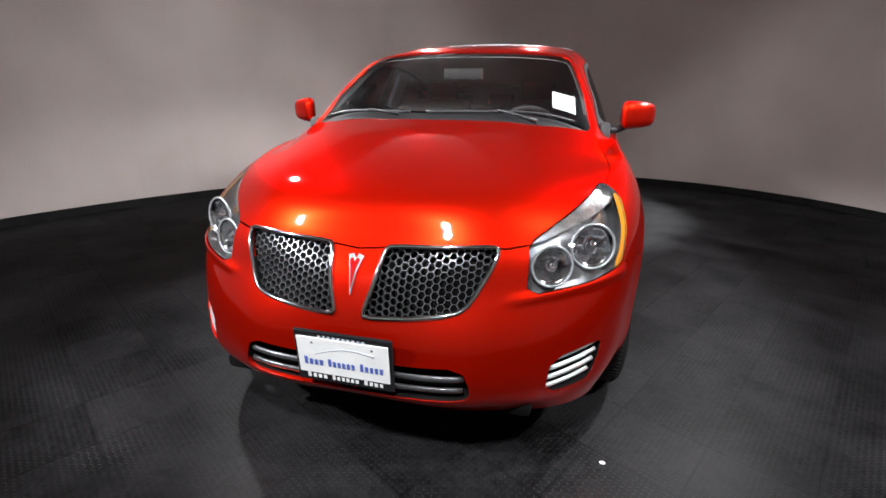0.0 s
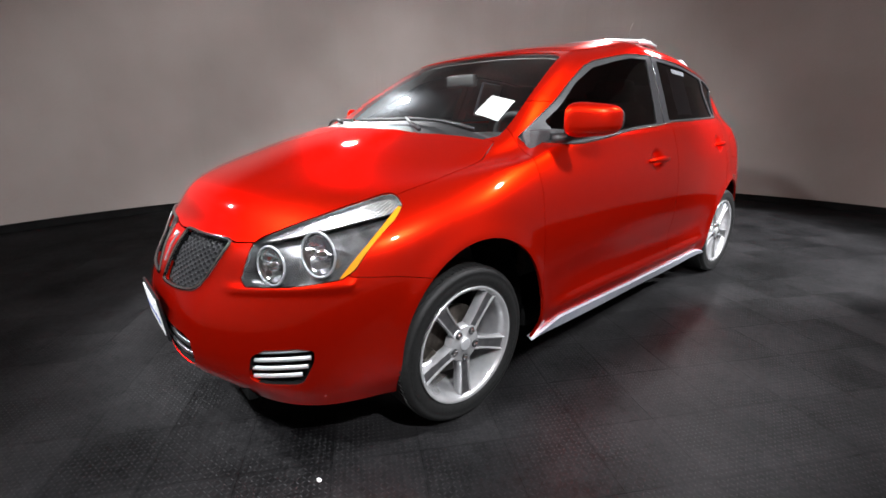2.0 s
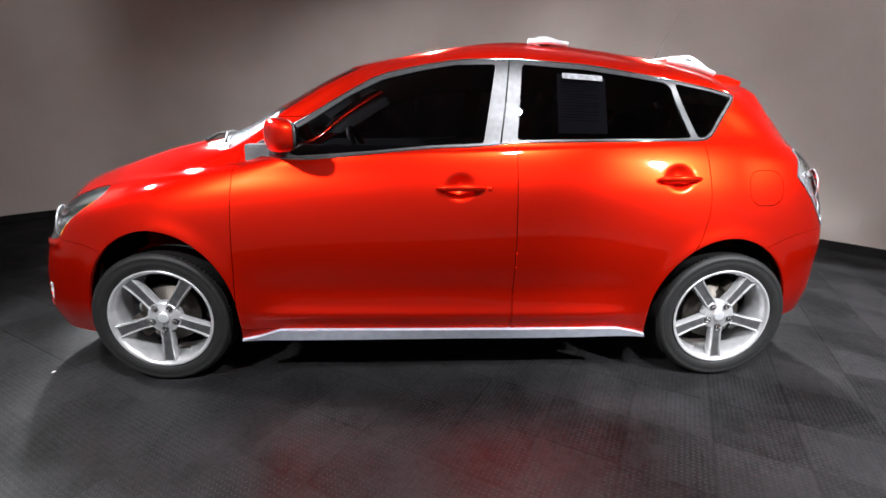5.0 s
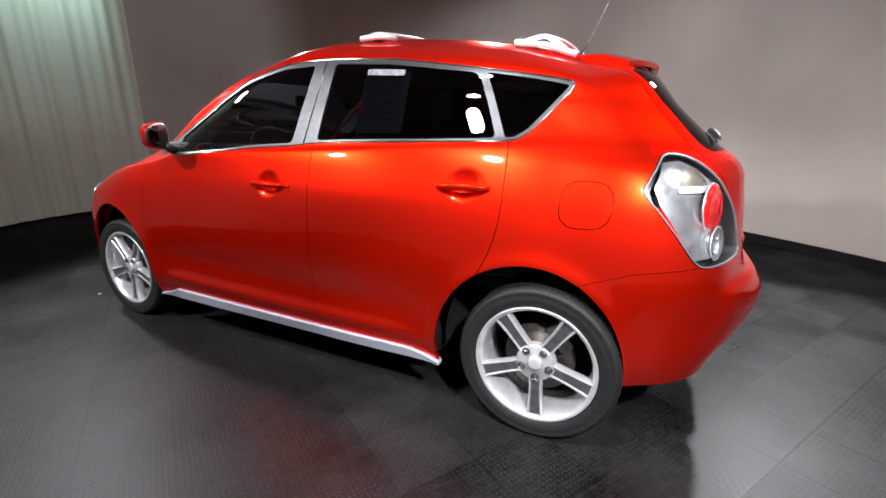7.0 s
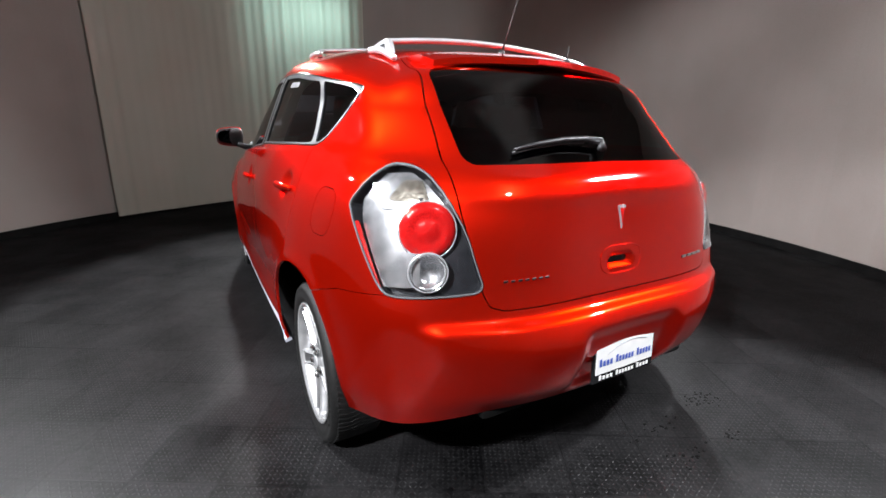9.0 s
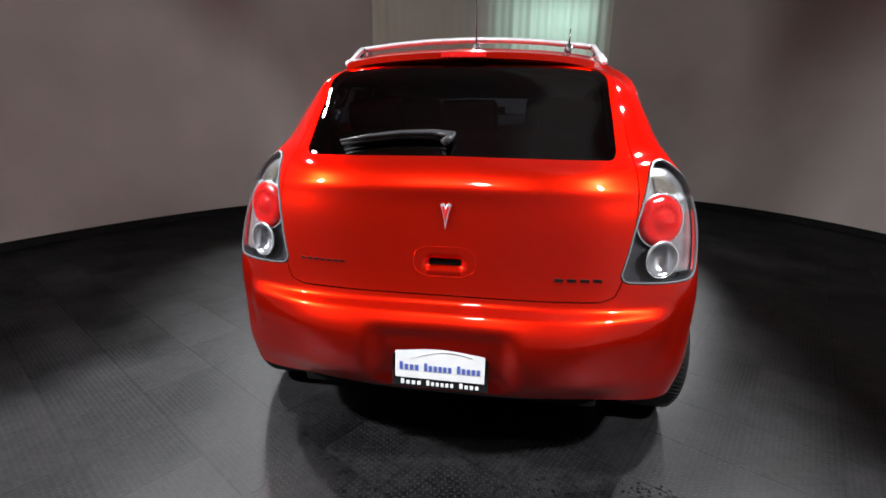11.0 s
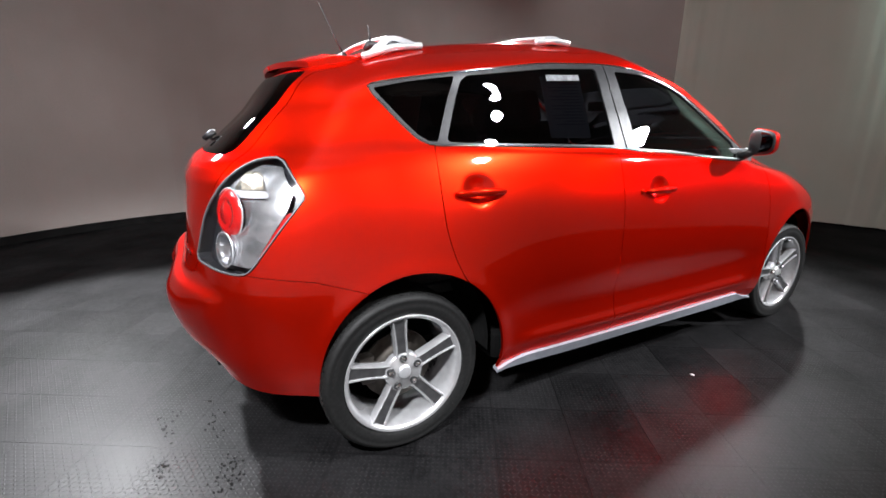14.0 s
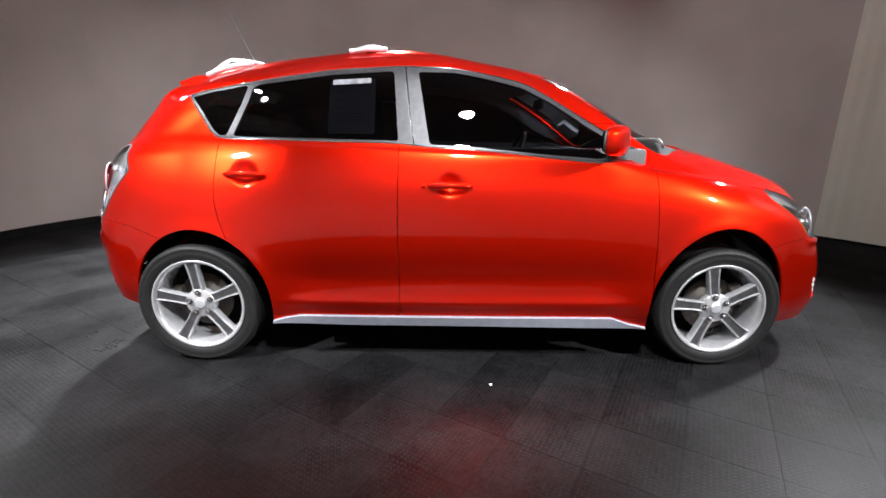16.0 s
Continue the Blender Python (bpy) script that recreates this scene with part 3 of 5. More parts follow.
def stamped(V, N):
    """Pressed details of the sheet metal: flares, sill crease, handle cups, plate recess, lamp ledges."""
    x, y, z = V.T
    ax = np.abs(x)
    side = np.stack([np.sign(x), 0 * x, 0 * x], 1)
    off = np.zeros_like(x)
    for k in (0, 1):
        off += np.where(ax > 0.6, 0.008 * bump1(arch(V, k) / 0.035), 0)
    off += np.where(ax > 0.7, 0.013 * bump1((z - 0.345) / 0.03) * step01((0.95 - np.abs(y)) / 0.25), 0)
    off += np.where(ax > 0.7, -0.012 * bump1((z - 0.47) / 0.07) * step01((0.95 - np.abs(y)) / 0.3), 0)
    for hy, hz in ((0.04, 0.913), (1.0, 0.957)):
        off -= np.where(ax > 0.7, 0.022 * step01(1.25 - np.hypot((y - hy) / 0.06, (z - hz - 0.005) / 0.05)), 0)
    V = V + side * off[:, None]
    # rear plate recess
    w = step01((0.25 - ax) / 0.075) * step01((z - 0.36) / 0.05) * step01((0.60 - z) / 0.05) * (y > 1.9)
    V = V - np.stack([0 * x, 0.03 * w, 0 * x], 1)
    # latch recess in the tailgate
    w = step01((0.062 - ax) / 0.012) * step01((z - 0.757) / 0.01) * step01((0.795 - z) / 0.01) * (y > 1.8)
    V = V - np.stack([0 * x, 0.03 * w, 0 * x], 1)
    # ledge under the headlamps, rear bumper shelf
    w = bump1((z - 0.605 - 0.12 * np.clip(ax - 0.5, 0, 1)) / 0.014) * step01((ax - 0.42) / 0.1) * (y < -1.72)
    V = V + N * (0.009 * w)[:, None]
    w = step01((0.662 - z) / 0.04) * step01((z - 0.44) / 0.15) * step01((0.72 - ax) / 0.09) * (y > 1.6)
    V = V + N * (0.02 * w)[:, None]
    # crease across the tailgate
    w = bump1((z - 0.995) / 0.022) * step01((0.66 - ax) / 0.15) * (y > 1.5)
    V = V + N * (0.004 * w)[:, None]
    return V


def body_skin():
    g = body_grid()
    m, n, _ = g.shape
    parts_v, parts_f = [], []
    idx = np.arange(m * n).reshape(m, n)
    q = np.stack([idx[:-1, :-1], idx[:-1, 1:], idx[1:, 1:], idx[1:, :-1]], -1).reshape(-1, 4)
    for s in (1, -1):
        v = g * [s, 1, 1]
        du, dv = np.gradient(v, axis=1), np.gradient(v, axis=0)
        nn = np.cross(du, dv) * s
        nn /= np.linalg.norm(nn, axis=2)[:, :, None] + 1e-12
        v2 = stamped(v.reshape(-1, 3), nn.reshape(-1, 3)).reshape(m, n, 3)
        du, dv = np.gradient(v2, axis=1), np.gradient(v2, axis=0)
        du[:, 0], du[:, -1] = (s, 0, 0), (-s, 0, 0)
        nn = np.cross(du, dv) * s
        nn /= np.linalg.norm(nn, axis=2)[:, :, None] + 1e-12
        nn[-1, :, 0] = 0
        nn[-1] /= np.linalg.norm(nn[-1], axis=1)[:, None] + 1e-12
        f = np.concatenate([q[:, [0, 1, 2]], q[:, [0, 2, 3]]])
        if s < 0:
            f = f[:, ::-1] 
        parts_v.append((v2.reshape(-1, 3), nn.reshape(-1, 3)))
        parts_f.append(f)
    V = np.concatenate([p[0] for p in parts_v])
    N = np.concatenate([p[1] for p in parts_v])
    F = np.concatenate([parts_f[0], parts_f[1] + m * n])
    return V, N, F


SKIN = body_skin()
TREE = BVHTree.FromPolygons([tuple(v) for v in SKIN[0]], [tuple(int(i) for i in f) for f in SKIN[2]])


def on_side(y, z, s=1):
    p, n, _, _ = TREE.ray_cast(Vector((3 * s, y, z)), Vector((-s, 0, 0)))
    return (np.array(p), np.array(n if n.x * s > 0 else -n)) if p else None


def on_front(x, z):
    x = x if abs(x) > 0.0004 else 0.0004
    p, n, _, _ = TREE.ray_cast(Vector((x, -4, z)), Vector((0, 1, 0)))
    return (np.array(p), np.array(n if n.y < 0 else -n)) if p else None


def on_rear(x, z):
    x = x if abs(x) > 0.0004 else 0.0004
    p, n, _, _ = TREE.ray_cast(Vector((x, 4, z)), Vector((0, -1, 0)))
    return (np.array(p), np.array(n if n.y > 0 else -n)) if p else None


def on_top(x, y):
    x = x if abs(x) > 0.0004 else 0.0004
    p, n, _, _ = TREE.ray_cast(Vector((x, y, 3)), Vector((0, 0, -1)))
    return (np.array(p), np.array(n if n.z > 0 else -n)) if p else None


car = tagged(new("car"), "glossy red five-door hatchback on silver alloy wheels", "car")
car.empty_display_size = 0.2

# outlines of the panels: side ones in (y, z), front and rear ones in (x, z), top ones in (x, y)
DLO = rounded([(-.93, 1.04), (-.63, 1.022), (-.35, 1.048), (-.09, 1.074), (.12, 1.084), (.29, 1.102), (.67, 1.111), (1.0, 1.117), (1.14, 1.118), (1.19, 1.14), (1.25, 1.21), (1.335, 1.315), (1.31, 1.33), (1.2, 1.35), (.96, 1.386), (.6, 1.436), (.26, 1.456), (.03, 1.447), (-.14, 1.42), (-.31, 1.385), (-.45, 1.31), (-.63, 1.2), (-.8, 1.11)], 1)
FRONT_PANE = rounded([(-.66, 1.036), (-.35, 1.060), (-.09, 1.086), (.14, 1.098), (.197, 1.43), (.02, 1.426), (-.13, 1.40), (-.30, 1.362), (-.45, 1.288), (-.62, 1.178), (-.74, 1.115), (-.70, 1.05)], 2, 0.008)
REAR_PANE = rounded([(.285, 1.113), (.67, 1.122), (1.01, 1.127), (1.083, 1.131), (.992, 1.348), (.965, 1.368), (.6, 1.414), (.312, 1.433)], 2, 0.008)
QUARTER_PANE = rounded([(1.116, 1.131), (1.15, 1.132), (1.19, 1.16), (1.315, 1.313), (1.2, 1.337), (1.012, 1.366)], 2, 0.007)
WINDSCREEN_EDGE = [(.71, -1.01), (.672, -.76), (.578, -.385), (.40, -.485), (.2, -.505), (0, -.51), (-.2, -.505), (-.40, -.485)]
WINDSCREEN_EDGE = rounded(WINDSCREEN_EDGE + [(-.578, -.385), (-.672, -.76), (-.71, -1.01), (-.46, -1.215), (-.2, -1.255), (0, -1.265), (.2, -1.255), (.46, -1.215)], 1)
REAR_GLASS_EDGE = rounded([(-.505, 1.084), (0, 1.09), (.505, 1.084), (.502, 1.22), (.492, 1.372), (.36, 1.398), (0, 1.412), (-.36, 1.398), (-.492, 1.372), (-.502, 1.22)], 2, 0.018)
HOOD_EDGE = np.array([(0, -2.02), (.108, -2.012), (.276, -1.99), (.437, -1.947), (.516, -1.902), (.596, -1.815), (.664, -1.70), (.735, -1.55), (.765, -1.36), (.75, -1.12), (.715, -1.01), (.46, -1.212), (0, -1.262)])
HOOD_EDGE = np.concatenate([HOOD_EDGE, HOOD_EDGE[-2:0:-1] * [-1, 1]])
HEADLAMP = rounded([(-1.47, .618), (-1.435, .70), (-1.41, .755), (-1.215, .808), (-1.003, .857), (-.815, .895), (-.765, .89), (-.724, .85), (-.847, .756), (-.934, .665), (-1.17, .638)], 1)
TAILLAMP = rounded([(-.96, 1.087), (-1.06, 1.083), (-1.14, 1.06), (-1.233, 1.003), (-1.323, .907), (-1.37, .811), (-1.41, .735), (-1.24, .726), (-1.04, .724), (-.99, .745), (-.92, .82), (-.80, .955), (-.80, .975), (-.875, 1.04)], 1)
GRILLE = rounded([(.10, .742), (.40, .75), (.42, .74), (.401, .689), (.353, .60), (.325, .578), (.28, .567), (.174, .556), (.05, .548), (.045, .56), (.07, .646), (.085, .73)], 1)
LOWER_GRILLE = rounded([(-.345, .425), (0, .42), (.345, .425), (.375, .35), (.36, .315), (0, .308), (-.36, .315), (-.375, .35)], 1)
FOG = rounded([(.595, .425), (.745, .446), (.748, .40), (.725, .33), (.71, .312), (.60, .308), (.582, .33)], 1)
TAILGATE = rounded([(-.50, .682), (0, .68), (.50, .682), (.528, .74), (.55, .85), (.565, .98), (.56, 1.08), (.545, 1.17), (.535, 1.28), (.50, 1.41), (.44, 1.52), (-.44, 1.52), (-.50, 1.41), (-.535, 1.28), (-.545, 1.17), (-.56, 1.08), (-.565, .98), (-.55, .85), (-.528, .74)], 1)
FRONT_BUMPER = np.array([(-3, 0), (-1.3, 0), (-1.3, .60), (-1.45, .624), (-1.6, .655), (-1.73, .667), (-1.745, .70), (-1.76, 1.2), (-3, 1.2)])
REAR_BUMPER = np.array([(3, 0), (1.3, 0), (1.3, .60), (1.458, .657), (1.6, .703), (1.78, .728), (1.85, .74), (3, .74)])
FRONT_DOOR = np.array([(-.918, 1.2), (-.922, 1.0), (-.93, .688), (-.937, .34), (-.925, .274), (.281, .274), (.286, .68), (.281, 1.06), (.27, 1.2)])
REAR_DOOR = rounded([(.281, .274), (.92, .274), (.955, .36), (1.0, .50), (1.05, .60), (1.11, .70), (1.145, .82), (1.15, .92), (1.142, 1.10), (1.12, 1.14), (.27, 1.14), (.286, .68)], 1)
ROCKER = np.array([(-.945, .1), (-.945, .219), (-.86, .236), (-.76, .2735), (0, .2735), (.78, .2735), (.86, .258), (.94, .238), (.94, .1)])
ROOF = rounded([(-.56, -.395), (-.40, -.49), (0, -.515), (.40, -.49), (.56, -.395), (.645, 0), (.645, .5), (.60, 1.0), (.54, 1.3), (.40, 1.36), (0, 1.385), (-.40, 1.36), (-.54, 1.3), (-.60, 1.0), (-.645, .5), (-.645, 0)], 1)
FUEL = rounded([(1.345, .84), (1.51, .84), (1.515, .99), (1.345, .995)], 2)


def side_region(poly, low=0.5):
    return lambda V: np.where(np.abs(V[:, 0]) > low, inside(V[:, 1:], poly), 1.0)


def front_region(poly):
    return lambda V: np.where(V[:, 1] < -1.4, inside(np.stack([np.abs(V[:, 0]), V[:, 2]], 1), poly), 1.0)


def rear_region(poly):
    return lambda V: np.where(V[:, 1] > 1.28, inside(V[:, [0, 2]], poly), 1.0)


def top_region(poly, floor_z):
    return lambda V: np.where(V[:, 2] > floor_z, inside(V[:, :2], poly), 1.0)


GAP = 0.0018
rest = SKIN
for k in (0, 1):
    rest = keep(rest, -np.where(np.abs(rest[0][:, 0]) > 0.5, arch(rest[0], k), 1.0))
screen, rest = split(rest, top_region(WINDSCREEN_EDGE, 1.0), 0.001)
dlo, rest = split(rest, side_region(DLO), 0.001)
rear_glass, rest = split(rest, rear_region(REAR_GLASS_EDGE), 0.001)
lamps, rest = split(rest, lambda V: np.where((V[:, 1] < -1.4) & (np.abs(V[:, 0]) > 0.4), inside(np.stack([np.abs(V[:, 0]) + V[:, 1], V[:, 2]], 1), HEADLAMP), 1.0), GAP)
tails, rest = split(rest, lambda V: np.where((V[:, 1] > 1.4) & (np.abs(V[:, 0]) > 0.4), inside(np.stack([np.abs(V[:, 0]) - V[:, 1], V[:, 2]], 1), TAILLAMP), 1.0), GAP)
grilles, rest = split(rest, front_region(GRILLE))
lower_grille, rest = split(rest, lambda V: np.where(V[:, 1] < -1.4, inside(V[:, [0, 2]], LOWER_GRILLE), 1.0))
fogs, rest = split(rest, front_region(FOG))
hood, rest = split(rest, lambda V: np.where((V[:, 2] > 0.70) & (V[:, 1] < -0.85), inside(V[:, :2], HOOD_EDGE), 1.0), GAP)
tailgate, rest = split(rest, rear_region(TAILGATE), GAP)
front_bumper, rest = split(rest, lambda V: inside(V[:, 1:], FRONT_BUMPER), GAP * 0.6)
rear_bumper, rest = split(rest, lambda V: inside(V[:, 1:], REAR_BUMPER), GAP * 0.6)
rockers, rest = split(rest, side_region(ROCKER), 0.001)
front_doors, rest = split(rest, side_region(FRONT_DOOR), GAP)
rear_doors, rest = split(rest, side_region(REAR_DOOR), GAP)
roof, rest = split(rest, top_region(ROOF, 1.3), 0.0008)
fenders, quarters = split(rest, lambda V: V[:, 1] + 0.2 + np.where(V[:, 2] > 1.02, 5, 0), 0.0)
fuel, quarters = split(quarters, lambda V: np.where(V[:, 0] > 0.5, inside(V[:, 1:], FUEL), 1.0), 0.0015)

shell("hood", hood, PAINT, car)
shell("roof", roof, PAINT, car)
shell("front_bumper", front_bumper, PAINT, car)
shell("rear_bumper", rear_bumper, PAINT, car)
tailgate_ob = shell("tailgate", tailgate, PAINT, car)
shell("fuel_door", fuel, PAINT, car)
doors = {}
for s, k in ((1, 0), (-1, 1)):
    shell("fender", sides_of(fenders)[k], PAINT, car)
    shell("quarter_panel", sides_of(quarters)[k], PAINT, car)
    doors["f", s] = shell("front_door", sides_of(front_doors)[k], PAINT, car)
    doors["r", s] = shell("rear_door", sides_of(rear_doors)[k], PAINT, car)
    shell("rocker_moulding", sides_of(rockers)[k], SILLGREY, car, "silver sill moulding", lift=0.012, depth=0.03)
    # window panes and pillar trim
    trim = sides_of(dlo)[k]
    pane1, trim = split(trim, side_region(FRONT_PANE))
    pane2, trim = split(trim, side_region(REAR_PANE))
    pane3, trim = split(trim, side_region(QUARTER_PANE))
    shell("pillar_trim", trim, SATIN, car, "satin dark grey window pillar trim", lift=0.001)
    seam = [on_side(y, z, s) for y, z in dense(np.array([(.212, 1.094), (.235, 1.25), (.258, 1.452)]), 0.03, False)]
    v, f = tube([q[0] + q[1] * 0.001 for q in seam], 0.0035, False, 6, 0.8, [q[1] for q in seam])
    link("pillar_seam", v, f, GLOSSBLACK, car, "black gap between the door frames")
    for name, pane, poly in (("front_side_window", pane1, FRONT_PANE), ("rear_side_window", pane2, REAR_PANE), ("quarter_window", pane3, QUARTER_PANE)):
        shell(name, pane, TINTED, car, "dark tinted glass", lift=-0.005, depth=0)
    # bright surround
    path, out = [], []
    for y, z in dense(DLO, 0.03):
        h = on_side(y, z, s)
        if h:
            path.append(h[0] + h[1] * 0.001)
            out.append(h[1])
    v, f = tube(path, 0.0042, True, 6, 0.8, out)
    link("chrome_strip", v, f, CHROME, car, "bright window surround")

glass, cowl = split(screen, lambda V: np.where(np.abs(V[:, 0]) < 2, -(V[:, 1] + 1.12 - 0.12 * (V[:, 0] / 0.71) ** 2), 1.0))
w = shell("windscreen", glass, WINDSCREEN, car, lift=-0.003, depth=0)
w.visible_shadow = False
shell("cowl", cowl, BLACK, car, "black plastic cowl under the wipers", lift=-0.012, depth=0)
shell("rear_window", rear_glass, TINTED, tailgate_ob, "dark tinted rear glass", lift=-0.002, depth=0)

# ------------------------------------------------------------------ lamps, grilles, plates


def disc(centre, normal, r, depth, mat, name, parent, rings=((1.0, 0.0), (0.93, 0.012), (0.8, -0.3), (0.5, -0.75), (0.18, -1.0), (0.0, -1.0)), label="", squash=1.0):
    """A round dish that faces along normal; rings are (radius share, depth share)."""
    prof = [(max(r * a, 1e-4), depth * b) for a, b in rings]
    v, f = lathe(prof, 28, "z")
    q = Vector(normal).to_track_quat("Z", "Y").to_matrix()
    v = [np.array(q @ Vector((x, y * squash, z))) + centre for x, y, z in v]
    return link(name, v, f, mat, parent, label)


for s, k in ((1, 0), (-1, 1)):
    lm = sides_of(lamps)[k]
    head = inset("headlight", lm, HEADGREY, car, 0.055, "clear headlight with chrome reflectors")
    for (px, pz, r, name) in ((-1.335, .69, .062, "low_beam_reflector"), (-1.10, .728, .07, "high_beam_reflector")):
        near = lm[0][np.argmin(np.hypot(np.abs(lm[0][:, 0]) + lm[0][:, 1] - px, lm[0][:, 2] - pz))]
        face = np.array([s * 0.35, -1.0, 0.12])
        face /= np.linalg.norm(face)
        c = near - face * 0.022
        disc(c, face, r, 0.045, BOWL, name, head, label="faceted chrome bowl")
        disc(c - face * 0.012, face, r * 0.36, 0.02, CHROME, "bulb_cap", head, ((0.0, 1.0), (0.6, 0.8), (1.0, 0.0)))
        v, f = tube([c + 0.001 * face + np.array(Vector(face).to_track_quat("Z", "Y") @ Vector((r * 1.02 * math.cos(a), r * 1.02 * math.sin(a), 0))) for a in np.linspace(0, 2 * math.pi, 33)[:-1]], 0.0042, True, 8)
        link("bezel_ring", v, f, LAMPGREY, head)
    # chrome upper reflector, amber side marker
    up, _ = split(lm, lambda V: np.where(True, (0.735 + 0.155 * (np.abs(V[:, 0]) + V[:, 1] + 1.41)) - V[:, 2], 0) + 0.018)
    up = (up[0] - up[1] * 0.022, up[1], up[2])
    shell("upper_reflector", up, FLUTED, head, "bright upper reflector", depth=0.004)
    am, _ = split(lm, lambda V: -(np.abs(V[:, 0]) + V[:, 1] + 0.768 - 1.136 * (V[:, 2] - 0.85)))
    am, _ = split(am, lambda V: V[:, 2] - 0.862)
    shell("side_marker", (am[0] - am[1] * 0.008, am[1], am[2]), AMBER, head, "amber side marker", depth=0.004)
    w = shell("headlight_lens", lm, LENS, head, "clear lens", lift=-0.001, depth=0.004)
    w.visible_shadow = False

    tm = sides_of(tails)[k]
    tail = inset("taillight", tm, BEZEL, car, 0.045, "clear tail light with red stop lamp")
    for (px, pz, r, name, mat, sq) in ((-1.165, .912, .080, "stop_lamp", REDLENS, 0.72), (-1.20, .793, .055, "reversing_lamp", TAILCLEAR, 0.85)):
        near = tm[0][np.argmin(np.hypot(np.abs(tm[0][:, 0]) - tm[0][:, 1] - px, tm[0][:, 2] - pz))]
        face = np.array([s * 0.42, 1.0, 0.1])
        face /= np.linalg.norm(face)
        c = near - face * 0.018
        disc(c, face, r, 0.03, mat, name, tail, ((1.0, 0.0), (0.96, 0.22), (0.8, 0.42), (0.62, 0.52), (0.58, 0.44), (0.36, 0.52), (0.32, 0.6), (0.0, 0.64)) if mat is REDLENS else ((1.0, 0.1), (0.9, 0.2), (0.8, -0.3), (0.5, -0.7), (0.0, -0.9)))
        v, f = tube([c + 0.001 * face + np.array(Vector(face).to_track_quat("Z", "Y") @ Vector((r * 1.03 * math.cos(a), r * 1.03 * math.sin(a), 0))) for a in np.linspace(0, 2 * math.pi, 33)[:-1]], 0.0026, True, 6)
        link("lamp_ring", v, f, REFLECTOR, tail)
    def lamp_piece(name, poly, back, mat, label=""):
        """A piece of the lamp's inside, cut from its outer surface by an outline and set back."""
        got, _ = split(tm, lambda V: inside(np.stack([np.abs(V[:, 0]) - V[:, 1], V[:, 2]], 1), np.array(poly)))
        return shell(name, (got[0] - got[1] * back, got[1], got[2]), mat, tail, label, depth=0.006)

    lamp_piece("turn_reflector", [(-.945, 1.066), (-1.06, 1.07), (-1.13, 1.045), (-1.215, .99), (-1.27, .93), (-1.10, .90), (-1.10, .87), (-1.15, .85), (-1.16, .755), (-1.0, .75), (-.866, .926), (-.856, .985)], 0.016, TAILCLEAR, "bright clear reflector")
    lamp_piece("side_reflector", [(-.832, .915), (-.975, .738), (-1.0, .742), (-.856, .925)], 0.005, REDLENS, "red side reflector")
    lamp_piece("turn_bowl", [(-1.12, 1.045), (-1.04, 1.047), (-.985, .99), (-1.165, .985)], 0.010, TURNBOWL, "smoked turn lamp bowl")
    lamp_piece("reflector_step", [(-1.205, .984), (-.965, .987), (-.955, .965), (-1.225, .962)], 0.007, REFLECTOR, "bright ledge over the stop lamp")
    rim, _ = split(tm, lambda V: -0.006 - inside(np.stack([np.abs(V[:, 0]) - V[:, 1], V[:, 2]], 1), TAILLAMP))
    shell("lamp_gasket", rim, GASKET, tail, "grey moulded edge", lift=0.0035, depth=0.006)
    w = shell("taillight_lens", tm, LENS, tail, "clear lens", lift=0.002, depth=0.006)
    w.visible_shadow = False


def project_front(poly, step=0.02):
    p, o = [], []
    for x, z in dense(poly, step):
        h = on_front(x, z)
        if h:
            p.append(h[0])
            o.append(h[1])
    return np.array(p), np.array(o)


def prism(bm, a, b, na, nb, width, depth):
    """A small bar from a to b, standing on normals na, nb."""
    a, b = np.asarray(a), np.asarray(b)
    t = (b - a) / (np.linalg.norm(b - a) + 1e-9)
    w = np.cross(t, na)
    w = w / (np.linalg.norm(w) + 1e-9) * width / 2
    c = [a - w, a + w, b + w, b - w]
    top = [bm.verts.new(p) for p in c]
    low = [bm.verts.new(p - np.asarray(n) * depth) for p, n in zip(c, (na, na, nb, nb))]
    bm.faces.new(top)
    for i in range(4):
        j = (i + 1) % 4
        bm.faces.new((top[j], top[i], low[i], low[j]))


for s in (1, -1):
    poly = GRILLE * [s, 1]
    gr = sides_of(grilles)[0 if s > 0 else 1]
    frame_p, frame_n = project_front(poly, 0.015)
    v, f = tube(frame_p + frame_n * 0.002, 0.0075, True, 8, 0.9, frame_n)
    g = link("grille", v, f, CHROME, car, "chrome-framed honeycomb grille")
    inset("grille_cavity", gr, VOID, g, 0.06)
    bm = bmesh.new()
    cw, pitch = 0.04, 0.0108
    for i in range(-1, 12):
        for j in range(-1, 21):
            cx, cz = 0.03 + cw * (i + 0.5 * (j % 2)), 0.54 + pitch * j
            # the lower three sides of a flat hexagon; their ends meet the next row's floor
            seq = [(-cw * 0.5, pitch * 0.5), (-cw * 0.33, pitch * 0.5), (-cw * 0.17, -pitch * 0.5), (cw * 0.17, -pitch * 0.5), (cw * 0.33, pitch * 0.5), (cw * 0.5, pitch * 0.5)]
            for (ax_, az_), (bx_, bz_) in zip(seq[:-1], seq[1:]):
                mx, mz = cx + (ax_ + bx_) / 2, cz + (az_ + bz_) / 2
                if inside(np.array([[mx, mz]]), GRILLE)[0] > -0.002:
                    continue
                A, B = on_front(s * (cx + ax_), cz + az_), on_front(s * (cx + bx_), cz + bz_)
                if A and B:
                    prism(bm, A[0] - A[1] * 0.014, B[0] - B[1] * 0.014, A[1], B[1], 0.0022, 0.016)
    part("grille_mesh", bm, GREYMESH, g, "dull silver honeycomb mesh", smooth=False)

